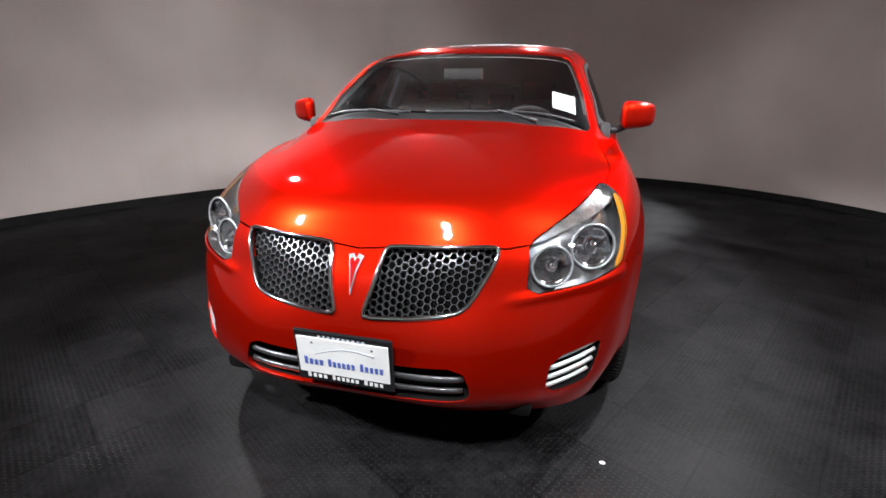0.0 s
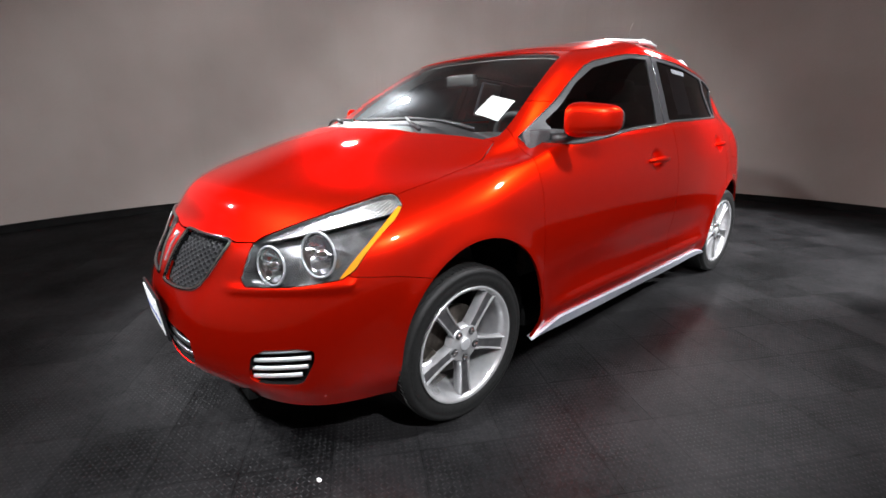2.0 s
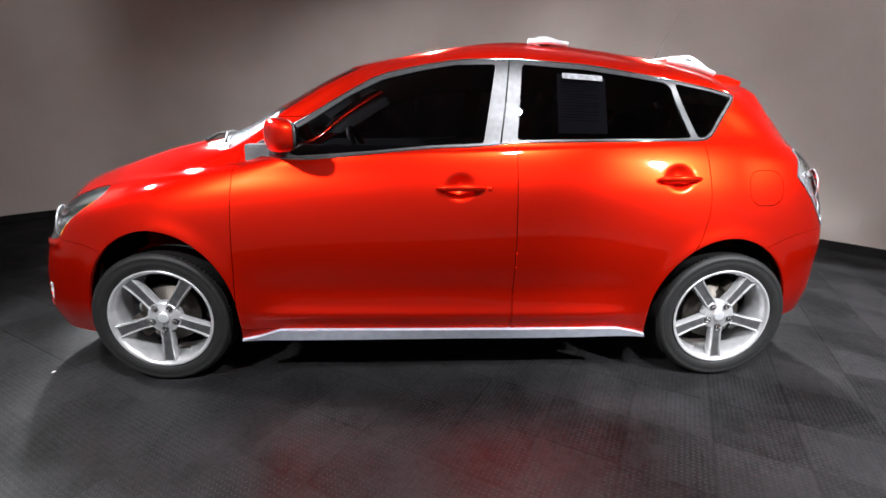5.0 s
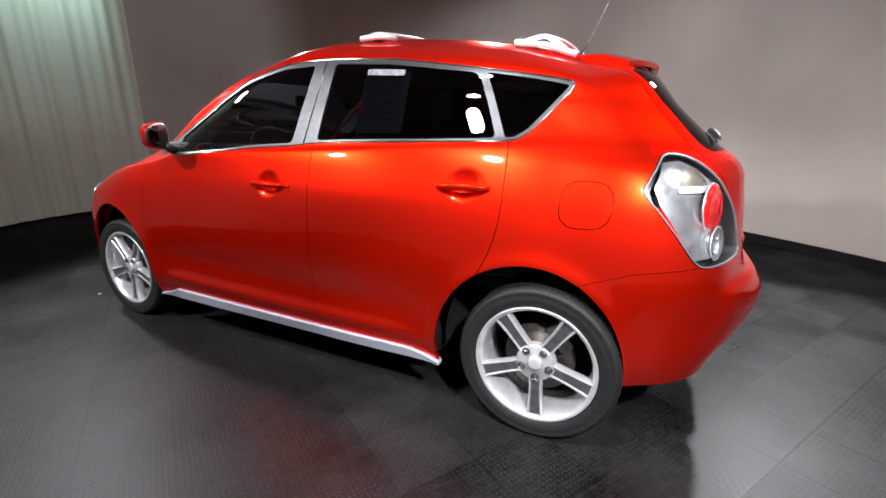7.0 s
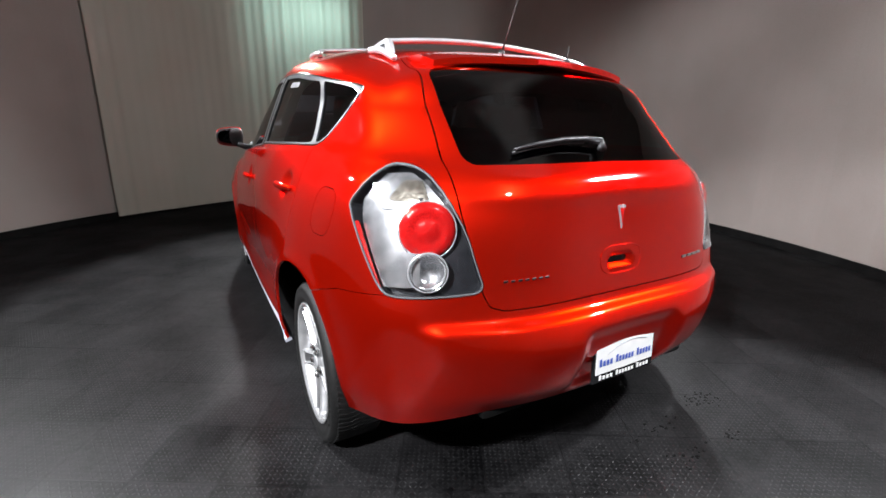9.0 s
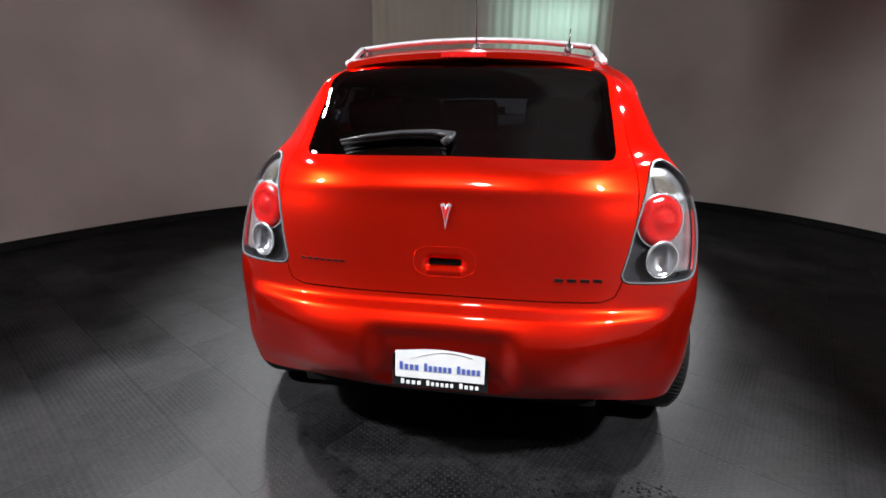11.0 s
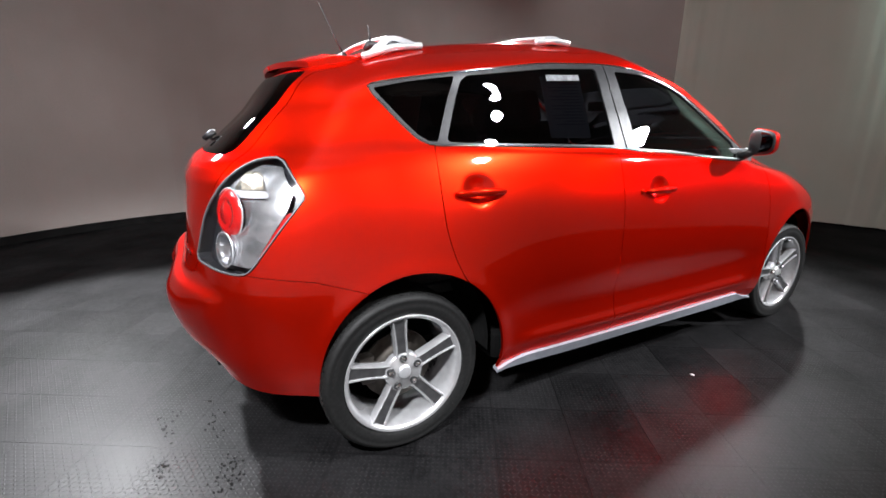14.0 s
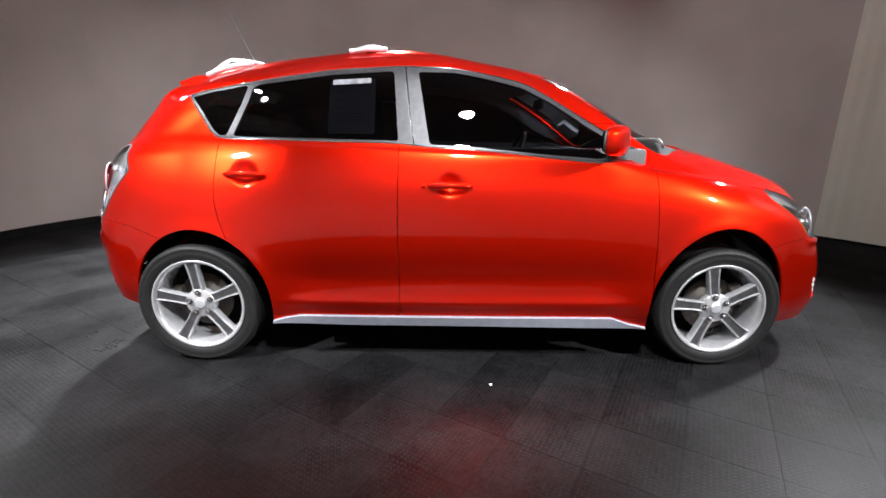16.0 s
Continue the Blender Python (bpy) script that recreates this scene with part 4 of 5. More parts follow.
low = inset("lower_grille", lower_grille, VOID, car, 0.05, "black lower air intake with grey bars")
for z in (0.386, 0.345):
    p, o = [], []
    for x in np.linspace(-0.355, 0.355, 40):
        h = on_front(x, z)
        p.append(h[0] - h[1] * 0.016)
        o.append(h[1])
    v, f = tube(p, 0.0095, False, 8, 0.7, o)
    link("intake_bar", v, f, GREYMESH, low)
for s in (1, -1):
    fg = inset("fog_grille", sides_of(fogs)[0 if s > 0 else 1], VOID, car, 0.04, "slatted side air intake")
    for z, x0, x1 in ((0.418, .605, .735), (0.389, .598, .738), (0.359, .592, .732), (0.329, .592, .718)):
        p, o = [], []
        for x in np.linspace(x0, x1, 14):
            h = on_front(s * x, z + 0.018 * (x - x0) / (x1 - x0))
            p.append(h[0] - h[1] * 0.012)
            o.append(h[1])
        v, f = tube(p, 0.0078, False, 8, 0.8, o)
        link("slat", v, f, SILVER, fg, "silver slat")


def emblem(place, size, parent):
    """A chrome arrowhead, point down, with a red inlay."""
    for name, k, lift, mat in (("emblem", 1.0, 0.006, LAMPGREY), ("emblem_inlay", 0.72, 0.0085, REDLENS)):
        shape = [(-.34, .56), (-.12, .62), (0, .44), (.12, .62), (.34, .56), (.15, -.05), (0, -.95), (-.15, -.05)]
        bm = bmesh.new()
        tops, lows = [], []
        for a, b in shape:
            p, n = place(a * size * k, b * size * k)
            tops.append(bm.verts.new(p + n * lift))
            lows.append(bm.verts.new(p - n * 0.002))
        p, n = place(0, 0.15 * size * k)
        peak = bm.verts.new(p + n * (lift + 0.004))
        for i in range(len(shape)):
            j = (i + 1) % len(shape)
            bm.faces.new((tops[i], tops[j], peak))
            bm.faces.new((tops[i], lows[i], lows[j], tops[j]))
        bmesh.ops.recalc_face_normals(bm, faces=bm.faces)
        ob = part(name, bm, mat, parent, smooth=False)
        parent = ob if k == 1.0 else parent


emblem(lambda a, b: on_front(a, 0.672 + b), 0.068, car)
emblem(lambda a, b: on_rear(a, 0.925 + b), 0.05, tailgate_ob)
# maker's and model lettering as plain chrome bars
for x0, x1, z, count in ((0.31, 0.47, 0.765, 7), (-0.47, -0.32, 0.745, 4)):
    for i in range(count):
        x = x0 + (x1 - x0) * (i + 0.5) / count
        p, n = on_rear(x, z)
        part("letter_bar", box_bm(((x1 - x0) / count * 0.72, 0.005, 0.008 if count == 7 else 0.012), p + n * 0.002, 0.002, 1), CHROME, tailgate_ob)
# tailgate handle plate
p, n = on_rear(0.0, 0.752)
part("tailgate_handle", box_bm((0.11, 0.014, 0.014), p + n * -0.006, 0.004, 2), PAINT, tailgate_ob)
part("latch_slot", box_bm((0.108, 0.012, 0.03), on_rear(0.0, 0.778)[0] + np.array([0, 0.004, 0]), 0.003, 1), GLOSSBLACK, tailgate_ob, "dark latch slot")
path = [on_rear(a, b) for a, b in dense(rounded([(-.095, .735), (.095, .735), (.095, .825), (-.095, .825)], 2), 0.012)]
v, f = tube([q[0] + q[1] * 0.0005 for q in path], 0.0016, True, 5)
link("handle_seam", v, f, PAINT, tailgate_ob)


def licence_plate(front):
    """Dealer frame with a plate; its lettering shown as plain bars."""
    s = -1 if front else 1
    y, zc, tilt = (-2.156, 0.424, -5) if front else (2.008, 0.470, -3)
    m = pose(0, y, zc, tilt * s, 0, 0 if front else 180)
    name = "licence_plate"

    def put(label, size, at, mat, bevel=0.002, parent=None):
        return part(label, box_bm(size, (0, 0, 0), bevel, 1, m @ Matrix.Translation(at)), mat, parent)

    w, h = (0.312, 0.178) if front else (0.30, 0.17)
    base = put("licence_plate", (w, 0.012, h), (0, 0, 0), GLOSSBLACK, 0.004, car)
    base["label"] = "white dealer plate in a black frame"
    put("plate_face", (w - 0.022, 0.004, h - 0.052), (0, -0.0075, 0.007), WHITE, 0.001, base)
    # blue words, white words on the frame, small line above
    rnd = random.Random(4)
    for x0, x1, z, hh, mat, y0 in ((-.128, -.062, -.012, .026, BLUE, -.0105), (-.050, .040, -.012, .026, BLUE, -.0105), (.052, .128, -.012, .026, BLUE, -.0105),
                                  (-.125, -.055, -.066, .017, WHITE, -.0072), (-.043, .047, -.066, .017, WHITE, -.0072), (.06, .125, -.066, .017, WHITE, -.0072)):
        n = max(3, int((x1 - x0) / 0.0148))
        for i in range(n):
            x = x0 + (x1 - x0) * (i + 0.5) / n
            k = 1.0 if i == 0 else 0.72
            put("word_bar", ((x1 - x0) / n * 0.62, 0.001, hh * k), (x, y0, z - hh * (1 - k) / 2), mat, 0.0, base)
    if front:
        for i in range(10):
            put("word_bar", (0.009, 0.001, 0.010), (-.07 + i * 0.0155, -.0072, .072), GREYPRINT, 0.0, base)
    arc = [m @ Vector((x, -0.0102, 0.012 + 0.03 * math.sin((x + 0.09) / 0.2 * 2.6))) for x in np.linspace(-0.09, 0.10, 20)]
    v, f = tube([tuple(q) for q in arc], np.linspace(0.0006, 0.0022, 20), False, 5)
    link("swoosh", v, f, GREYPRINT, base)
    for x in (-0.095, 0.095):
        put("screw", (0.008, 0.004, 0.008), (x, -.009, .052), STEEL, 0.002, base)
    return base


licence_plate(True)
licence_plate(False)

# ------------------------------------------------------------------ wheels


def wheel_meshes():
    out = {}
    tyre = [(0.228, -0.080), (0.240, -0.092), (0.270, -0.101), (0.294, -0.097), (0.304, -0.085), (0.3075, -0.058), (0.308, 0.0), (0.3075, 0.058), (0.304, 0.085), (0.294, 0.097), (0.284, 0.0995), (0.282, 0.098), (0.270, 0.101), (0.256, 0.100), (0.246, 0.096), (0.239, 0.093), (0.228, 0.082), (0.218, 0.0), (0.228, -0.080)]
    out["tyre"] = lathe(tyre, 72)
    rim = [(0.230, 0.086), (0.233, 0.094), (0.229, 0.097), (0.221, 0.092), (0.212, 0.080), (0.205, 0.05), (0.199, 0.0), (0.199, -0.08), (0.220, -0.085)]
    out["wheel"] = lathe(rim, 72)
    return out


def spoke_bm():
    bm = bmesh.new()
    cols = [(-1, -.026), (-.9, -.006), (-.80, .0), (-.66, -.001), (-.56, -.008), (.56, -.008), (.66, -.001), (.80, .0), (.9, -.006), (1, -.026)]
    grid = []
    for r, w, h in ((0.030, 0.030, 0.070), (0.070, 0.028, 0.076), (0.10, 0.0265, 0.077), (0.145, 0.028, 0.079), (0.19, 0.032, 0.083), (0.220, 0.036, 0.088)):
        grid.append([bm.verts.new((h + d, c * w, r)) for c, d in cols] + [bm.verts.new((h - 0.045, w * 0.8, r)), bm.verts.new((h - 0.045, -w * 0.8, r))])
    n = len(grid[0])
    for a, b in zip(grid[:-1], grid[1:]):
        for i in range(n):
            j = (i + 1) % n
            bm.faces.new((a[i], b[i], b[j], a[j]))
    bm.faces.new(grid[0])
    bm.faces.new(grid[-1][::-1])
    bmesh.ops.recalc_face_normals(bm, faces=bm.faces)
    return bm


def groove_bm():
    """The recessed face along the middle of a spoke, its dark reflection painted in."""
    bm = bmesh.new()
    rows = [[bm.verts.new((h - d, c * w, r)) for c, d in ((-.58, .012), (-.56, .0055), (.56, .0055), (.58, .012))] for r, w, h in ((0.078, 0.028, 0.0762), (0.10, 0.0265, 0.077), (0.145, 0.028, 0.079), (0.19, 0.032, 0.083), (0.212, 0.035, 0.0865))]
    for a, b in zip(rows[:-1], rows[1:]):
        for i in range(3):
            bm.faces.new((a[i], b[i], b[i + 1], a[i + 1]))
    bm.faces.new(rows[0])
    bm.faces.new(rows[-1][::-1])
    bmesh.ops.recalc_face_normals(bm, faces=bm.faces)
    return bm


def make_wheel(s, y, turn):
    """s: side of the car; turn: degrees of the first spoke from straight up, towards the rear."""
    m = pose(s * (0.785 if y < 0 else 0.79), y, 0.308, turn, 0, 0 if s > 0 else 180)
    geo = wheel_meshes()
    rim = link("wheel", *geo["wheel"], ALLOY, car, "silver five-spoke alloy wheel")
    rim.matrix_basis = m
    tyre = link("tyre", *geo["tyre"], RUBBER, rim, "black low-profile tyre")
    for i in range(5):
        ob = part("spoke", spoke_bm(), ALLOY, rim)
        ob.matrix_basis = pose(0, 0, 0, 72 * i)
        ob = part("spoke_groove", groove_bm(), GROOVE, rim, "recessed spoke face, coloured dark for the ceiling it reflects")
        ob.matrix_basis = pose(0, 0, 0, 72 * i)
    hub = lathe([(0.0005, 0.079), (0.022, 0.0785), (0.027, 0.075), (0.029, 0.072), (0.066, 0.074), (0.074, 0.068), (0.076, 0.04)], 40)
    link("hub", *hub, ALLOY, rim)
    link("centre_cap", *lathe([(0.0005, 0.0805), (0.02, 0.0803), (0.0235, 0.0795), (0.025, 0.076), (0.027, 0.07)], 32), SILVER, rim)
    for i in range(5):
        a = radians(72 * i)
        # a black disc round each nut paints the shade of its recess
        for name, mat, prof in (("lug_hole_shade", BLACK, [(0.0005, 0.0788), (0.0125, 0.0788), (0.0135, 0.0800), (0.0145, 0.0788), (0.015, 0.07)]), ("lug_nut", CHROME, [(0.0005, 0.0875), (0.007, 0.0865), (0.0102, 0.081), (0.0105, 0.07)])):
            v, f = lathe(prof, 14)
            link(name, [(x, p - 0.056 * math.sin(a), q + 0.056 * math.cos(a)) for x, p, q in v], f, mat, rim)
    link("brake_disc", *lathe([(0.05, 0.02), (0.065, 0.035), (0.07, 0.012), (0.135, 0.012), (0.138, 0.0), (0.05, 0.0)], 48), STEEL, rim, "brake disc behind the spokes")
    part("brake_caliper", box_bm((0.05, 0.06, 0.11), (0.015, 0.125 * (1 if y * s > 0 else -1), 0.03), 0.012, 2), STEEL, rim)
    # moulded sidewall marks
    bm = bmesh.new()
    rnd = random.Random(7)
    for a0, n in ((0.7, 9), (3.6, 9)):
        for i in range(n):
            a = a0 + i * 0.085
            box_bm((0.002, 0.012, 0.014 if rnd.random() > .3 else 0.010), (0, 0, 0), 0, 1, Matrix.Rotation(a, 4, "X") @ Matrix.Translation((0.1005, 0, 0.269)), bm)
    tagged(part("sidewall_mark", bm, RUBBER, tyre, smooth=False), kind="stuff")
    bm = bmesh.new()
    for i in range(90):
        for x, sk in ((-0.066, .25), (-0.022, -.25), (0.022, .25), (0.066, -.25)):
            box_bm((0.036, 0.010, 0.004), (0, 0, 0), 0, 1, Matrix.Rotation(2 * math.pi * i / 90, 4, "X") @ Matrix.Translation((x * 0.93, 0, 0.3065)) @ Matrix.Rotation(sk, 4, "Z"), bm)
    tagged(part("tread", bm, RUBBER, tyre, smooth=False), kind="stuff")
    return rim


make_wheel(1, -WHEEL_Y, 36)
make_wheel(1, WHEEL_Y, 39)
make_wheel(-1, -WHEEL_Y, 12)
make_wheel(-1, WHEEL_Y, 5)

# wheel housings and underbody
for k, (c, a, b) in enumerate(ARCHES):
    for s in (1, -1):
        v, f = [], []
        n = 40
        for i in range(n + 1):
            t = math.pi * (-0.04 + 1.08 * i / n)
            skin = on_side(c + a * 1.02 * math.cos(t), WHEEL_Z + b * 1.02 * math.sin(t))
            lip = min(0.825, skin[0][0] - 0.012) if skin else 0.79
            for x, g in ((lip, 1.005), (lip - 0.025, 1.03), (0.55, 1.03)):
                v.append((s * x, c + a * g * math.cos(t), WHEEL_Z + b * g * math.sin(t)))
        for i in range(n):
            for j in range(2):
                f.append((i * 3 + j, i * 3 + j + 1, (i + 1) * 3 + j + 1, (i + 1) * 3 + j))
        link("wheel_housing", v, f, LINER, car, "black wheel arch liner")
bm = box_bm((1.06, 3.3, 0.2), (0, 0, 0.34), 0.03)
box_bm((1.62, 1.75, 0.12), (0, -0.01, 0.27), 0.03, 2, None, bm)
box_bm((1.1, 0.3, 0.06), (0, -1.86, 0.245), 0.02, 2, None, bm)
box_bm((1.0, 0.30, 0.07), (0, 1.76, 0.335), 0.02, 2, None, bm)
part("underbody", bm, VOID, car, "black underbody")
v, f = tube([(-0.42, 1.70, 0.315), (-0.44, 1.79, 0.305), (-0.45, 1.87, 0.30)], 0.026, False, 16)
link("exhaust_pipe", v, f[:-1], STEEL, car)
p, o = [], []
for x in np.linspace(-0.56, 0.56, 40):
    yy = 1.955 - 0.27 * (abs(x) / 0.72) ** 2.6 - 0.03
    p.append((x, yy, 0.35 - 0.045 * (abs(x) / 0.7) ** 2 - 0.008))
v, f = tube(p, 0.026, False, 8, 0.8)
link("rear_valance", v, f, BLACK, car, "black lower edge of the rear bumper")

# ------------------------------------------------------------------ mirrors, handles, wipers, roof bars
for s in (1, -1):
    # folded-egg mirror housing
    bm = bmesh.new()
    bmesh.ops.create_uvsphere(bm, u_segments=32, v_segments=20, radius=1)
    for q in bm.verts:
        x, y, z = q.co
        px = np.sign(x) * abs(x) ** 0.52
        pz = np.sign(z) * abs(z) ** 0.55
        depth = 0.062 if y < 0 else 0.016
        q.co = (s * (0.946 + 0.090 * px), -0.672 + depth * np.sign(y) * abs(y) ** 0.8 + 0.058 * px, 1.118 + (0.066 - 0.010 * px) * pz + 0.004)
    bmesh.ops.recalc_face_normals(bm, faces=bm.faces)
    mir = part("door_mirror", bm, PAINT, car, "red door mirror")
    bm = bmesh.new()
    bmesh.ops.create_uvsphere(bm, u_segments=28, v_segments=12, radius=1)
    for q in bm.verts:
        x, y, z = q.co
        px = np.sign(x) * abs(x) ** 0.6
        pz = np.sign(z) * abs(z) ** 0.6
        q.co = (s * (0.946 + 0.091 * px), -0.658 + 0.014 * y + 0.058 * px, 1.121 + (0.063 - 0.010 * px) * pz)
    part("mirror_bezel", bm, BLACK, mir)
    bm = bmesh.new()
    bmesh.ops.create_uvsphere(bm, u_segments=28, v_segments=12, radius=1)
    for q in bm.verts:
        x, y, z = q.co
        px = np.sign(x) * abs(x) ** 0.6
        pz = np.sign(z) * abs(z) ** 0.6
        q.co = (s * (0.948 + 0.080 * px), -0.647 + 0.004 * y + 0.058 * px, 1.121 + (0.052 - 0.008 * px) * pz)
    part("mirror_glass", bm, DARKMIRROR, mir, "mirror glass")
    v, f = tube([(s * 0.80, -0.75, 1.045), (s * 0.845, -0.715, 1.05), (s * 0.90, -0.68, 1.072)], (0.034, 0.027, 0.024), False, 10, 0.75)
    link("mirror_arm", v, f, BLACK, mir)
    # door handles
    for key, y0, y1, z in (("f", -0.062, 0.142, 0.915), ("r", 0.897, 1.10, 0.957)):
        p = []
        for i, t in enumerate(np.linspace(0, 1, 15)):
            y = y0 + (y1 - y0) * t
            h = on_side(y0 if t < 0.5 else y1, z, s)
            base = on_side(y0 - 0.01, z, s)[0] * (1 - t) + on_side(y1 + 0.01, z, s)[0] * t
            p.append((base[0] + s * (0.006 + 0.024 * math.sin(math.pi * t) ** 0.6), y, z + 0.004 * math.sin(math.pi * t)))
        rr = [0.007 + 0.008 * math.sin(math.pi * t) ** 0.5 for t in np.linspace(0, 1, 15)]
        v, f = tube(p, rr, False, 10, 0.7, [(s, 0, 0)] * 15)
        h = link("door_handle", v, f, PAINT, doors[key, s], "body-coloured pull handle")
        if key == "f":
            q = on_side(0.165, z, s)
            disc(q[0] + q[1] * 0.001, q[1], 0.012, 0.006, PAINT, "lock_cover", h, ((1.0, 0.0), (0.9, 0.8), (0.0, 1.0)))

# windscreen wipers, parked
def glass_z(x, y, lift):
    h = on_top(x, y)
    return h[0] + h[1] * lift


for pts, bx, by in ((((0.62, -1.03), (0.42, -1.10), (0.22, -1.14), (-0.04, -1.155)), 0.46, -1.19), (((-0.60, -1.05), (-0.46, -1.10), (-0.30, -1.14), (-0.12, -1.16)), -0.16, -1.20)):
    path = [glass_z(x, y, 0.007) for x, y in dense(np.array(pts), 0.03, False)]
    v, f = tube(path, 0.006, False, 6, 1.4)
    wip = link("wiper", v, f, BLACK, car, "black windscreen wiper")
    mid = path[len(path) // 2]
    v, f = tube([glass_z(bx, by, 0.01), glass_z((bx + mid[0]) / 2, (by + mid[1]) / 2 - 0.01, 0.016), mid + np.array([0, 0, 0.007])], (0.010, 0.007, 0.005), False, 8)
    link("wiper_arm", v, f, BLACK, wip)
# rear wiper
path = [on_rear(x, z) for x, z in ((0.02, 1.112), (0.0, 1.135), (0.06, 1.142), (0.16, 1.140), (0.27, 1.128), (0.36, 1.112))]
v, f = tube([q[0] + q[1] * 0.022 for q in path], (0.016, 0.016, 0.012, 0.010, 0.008, 0.005), False, 8, 0.8)
rw = link("rear_wiper", v, f, SATIN, tailgate_ob, "grey rear wiper")
v, f = tube([q[0] + q[1] * 0.008 for q in path[2:]], 0.006, False, 6)
link("wiper_blade", v, f, BLACK, rw)

# spoiler lip over the rear glass
p, o = [], []
bm = bmesh.new()
rows_v = []
for x in np.linspace(-0.47, 0.47, 41):
    e = 1 - (abs(x) / 0.5) ** 4
    a = on_top(x, 1.34 - 0.05 * (abs(x) / 0.47) ** 2)[0]
    tip = np.array([x * 0.97, 1.572 - 0.085 * (abs(x) / 0.47) ** 2, a[2] - 0.030])
    midp = (a + tip) / 2 + np.array([0, 0, 0.014])
    under = tip + np.array([0, -0.004, -0.020])
    back = np.array([x * 0.97, 1.505 - 0.07 * (abs(x) / 0.47) ** 2, a[2] - 0.052])
    rows_v.append([bm.verts.new(q) for q in (a + np.array([0, 0, 0.002]), midp, tip, under, back)])
for a, b in zip(rows_v[:-1], rows_v[1:]):
    for i in range(4):
        bm.faces.new((a[i], b[i], b[i + 1], a[i + 1]))
bm.faces.new(rows_v[0])
bm.faces.new(rows_v[-1][::-1])
bmesh.ops.recalc_face_normals(bm, faces=bm.faces)
spo = part("spoiler", bm, PAINT, tailgate_ob, "red roof spoiler over the rear glass")
part("high_stop_lamp", box_bm((0.16, 0.006, 0.016), (0, 1.570, on_top(0, 1.34)[0][2] - 0.041), 0.002, 1), REDLENS, spo)

# roof cross bars with triangular feet
for (yf, yr, zt, half, rise) in ((0.36, 0.545, 1.563, 0.565, 0.04), (1.06, 1.30, 1.506, 0.50, 0.035)):
    yc = (yf + yr) / 2 - 0.012
    p = []
    for t in np.linspace(-1, 1, 31):
        p.append((t * half, yc, zt + rise * (1 - t * t)))
    v, f = tube(p, 0.022, False, 10, 0.5)
    bar = link("roof_bar", v, f, SILVER, car, "silver roof cross bar")
    for s in (1, -1):
        bm = bmesh.new()
        outer = []
        for y, up in ((yf, 0), (yc - 0.03, 1), (yc + 0.025, 1), (yr, 0)):
            base = on_top(s * (half - 0.02), y)[0]
            z = zt + 0.012 if up else base[2] + 0.002
            outer.append((s * (half + (0.02 if not up else -0.012)), y, z))
        # a pressed triangular bracket with one opening
        tri = np.array(outer)
        hub_ = tri.mean(0) - np.array([0, 0, 0.004])
        loops = []
        for k, off in ((1.0, 0.009), (0.42, 0.009), (0.42, -0.009), (1.0, -0.009)):
            loops.append([bm.verts.new(hub_ + (q - hub_) * k + np.array([s * off, 0, 0])) for q in rounded(tri, 2, 0.03)])
        for p_, q_ in zip(loops, loops[1:] + loops[:1]):
            for i in range(len(p_)):
                j = (i + 1) % len(p_)
                bm.faces.new((p_[i], p_[j], q_[j], q_[i]))
        bmesh.ops.recalc_face_normals(bm, faces=bm.faces)
        part("bar_foot", bm, SILVER, bar)
        bm = bmesh.new()
        a, b = outer[0], outer[-1]
        v, f = tube([a, ((a[0] + b[0]) / 2, (a[1] + b[1]) / 2, on_top(s * (half - 0.01), (a[1] + b[1]) / 2)[0][2] + 0.012), b], 0.013, False, 8)
        link("foot_base", v, f, SILVER, bar)
        bmesh.ops.create_cube(bm, size=1)
        bmesh.ops.scale(bm, vec=(0.012, 0.05, 0.03), verts=bm.verts)
        bmesh.ops.translate(bm, vec=(s * (half - 0.002), yc, zt - 0.02), verts=bm.verts)
        part("foot_plate", bm, SATIN, bar)

# aerials
base = on_top(-0.015, 1.215)[0]
v, f = tube([base, base + np.array([0, 0.008, 0.028])], (0.022, 0.010), False, 14)
aer = link("aerial_base", v, f, BLACK, car)
v, f = tube([base + np.array([0, 0.008, 0.02]), base + np.array([0, 0.05, 0.10]), base + np.array([0, 0.17, 0.36])], (0.004, 0.0025, 0.001), False, 8)
link("aerial_mast", v, f, BLACK, aer, "thin black aerial")
base = on_top(-0.39, 1.20)[0]
v, f = tube([base + np.array([0, -0.06, -0.002]), base + np.array([0, -0.02, 0.018]), base + np.array([0, 0.03, 0.02]), base + np.array([0, 0.05, 0.0])], (0.006, 0.014, 0.016, 0.008), False, 10)
fin = link("satellite_aerial", v, f, BLACK, car)
v, f = tube([base + np.array([0, 0.02, 0.02]), base + np.array([0, 0.03, 0.09])], (0.005, 0.002), False, 6)
link("stub_mast", v, f, BLACK, fin)

# ------------------------------------------------------------------ inside of the car


def soft_box(name, size, at, mat, parent, bevel, turn=None, label=""):
    return part(name, box_bm(size, at, bevel, 4, turn), mat, parent, label)


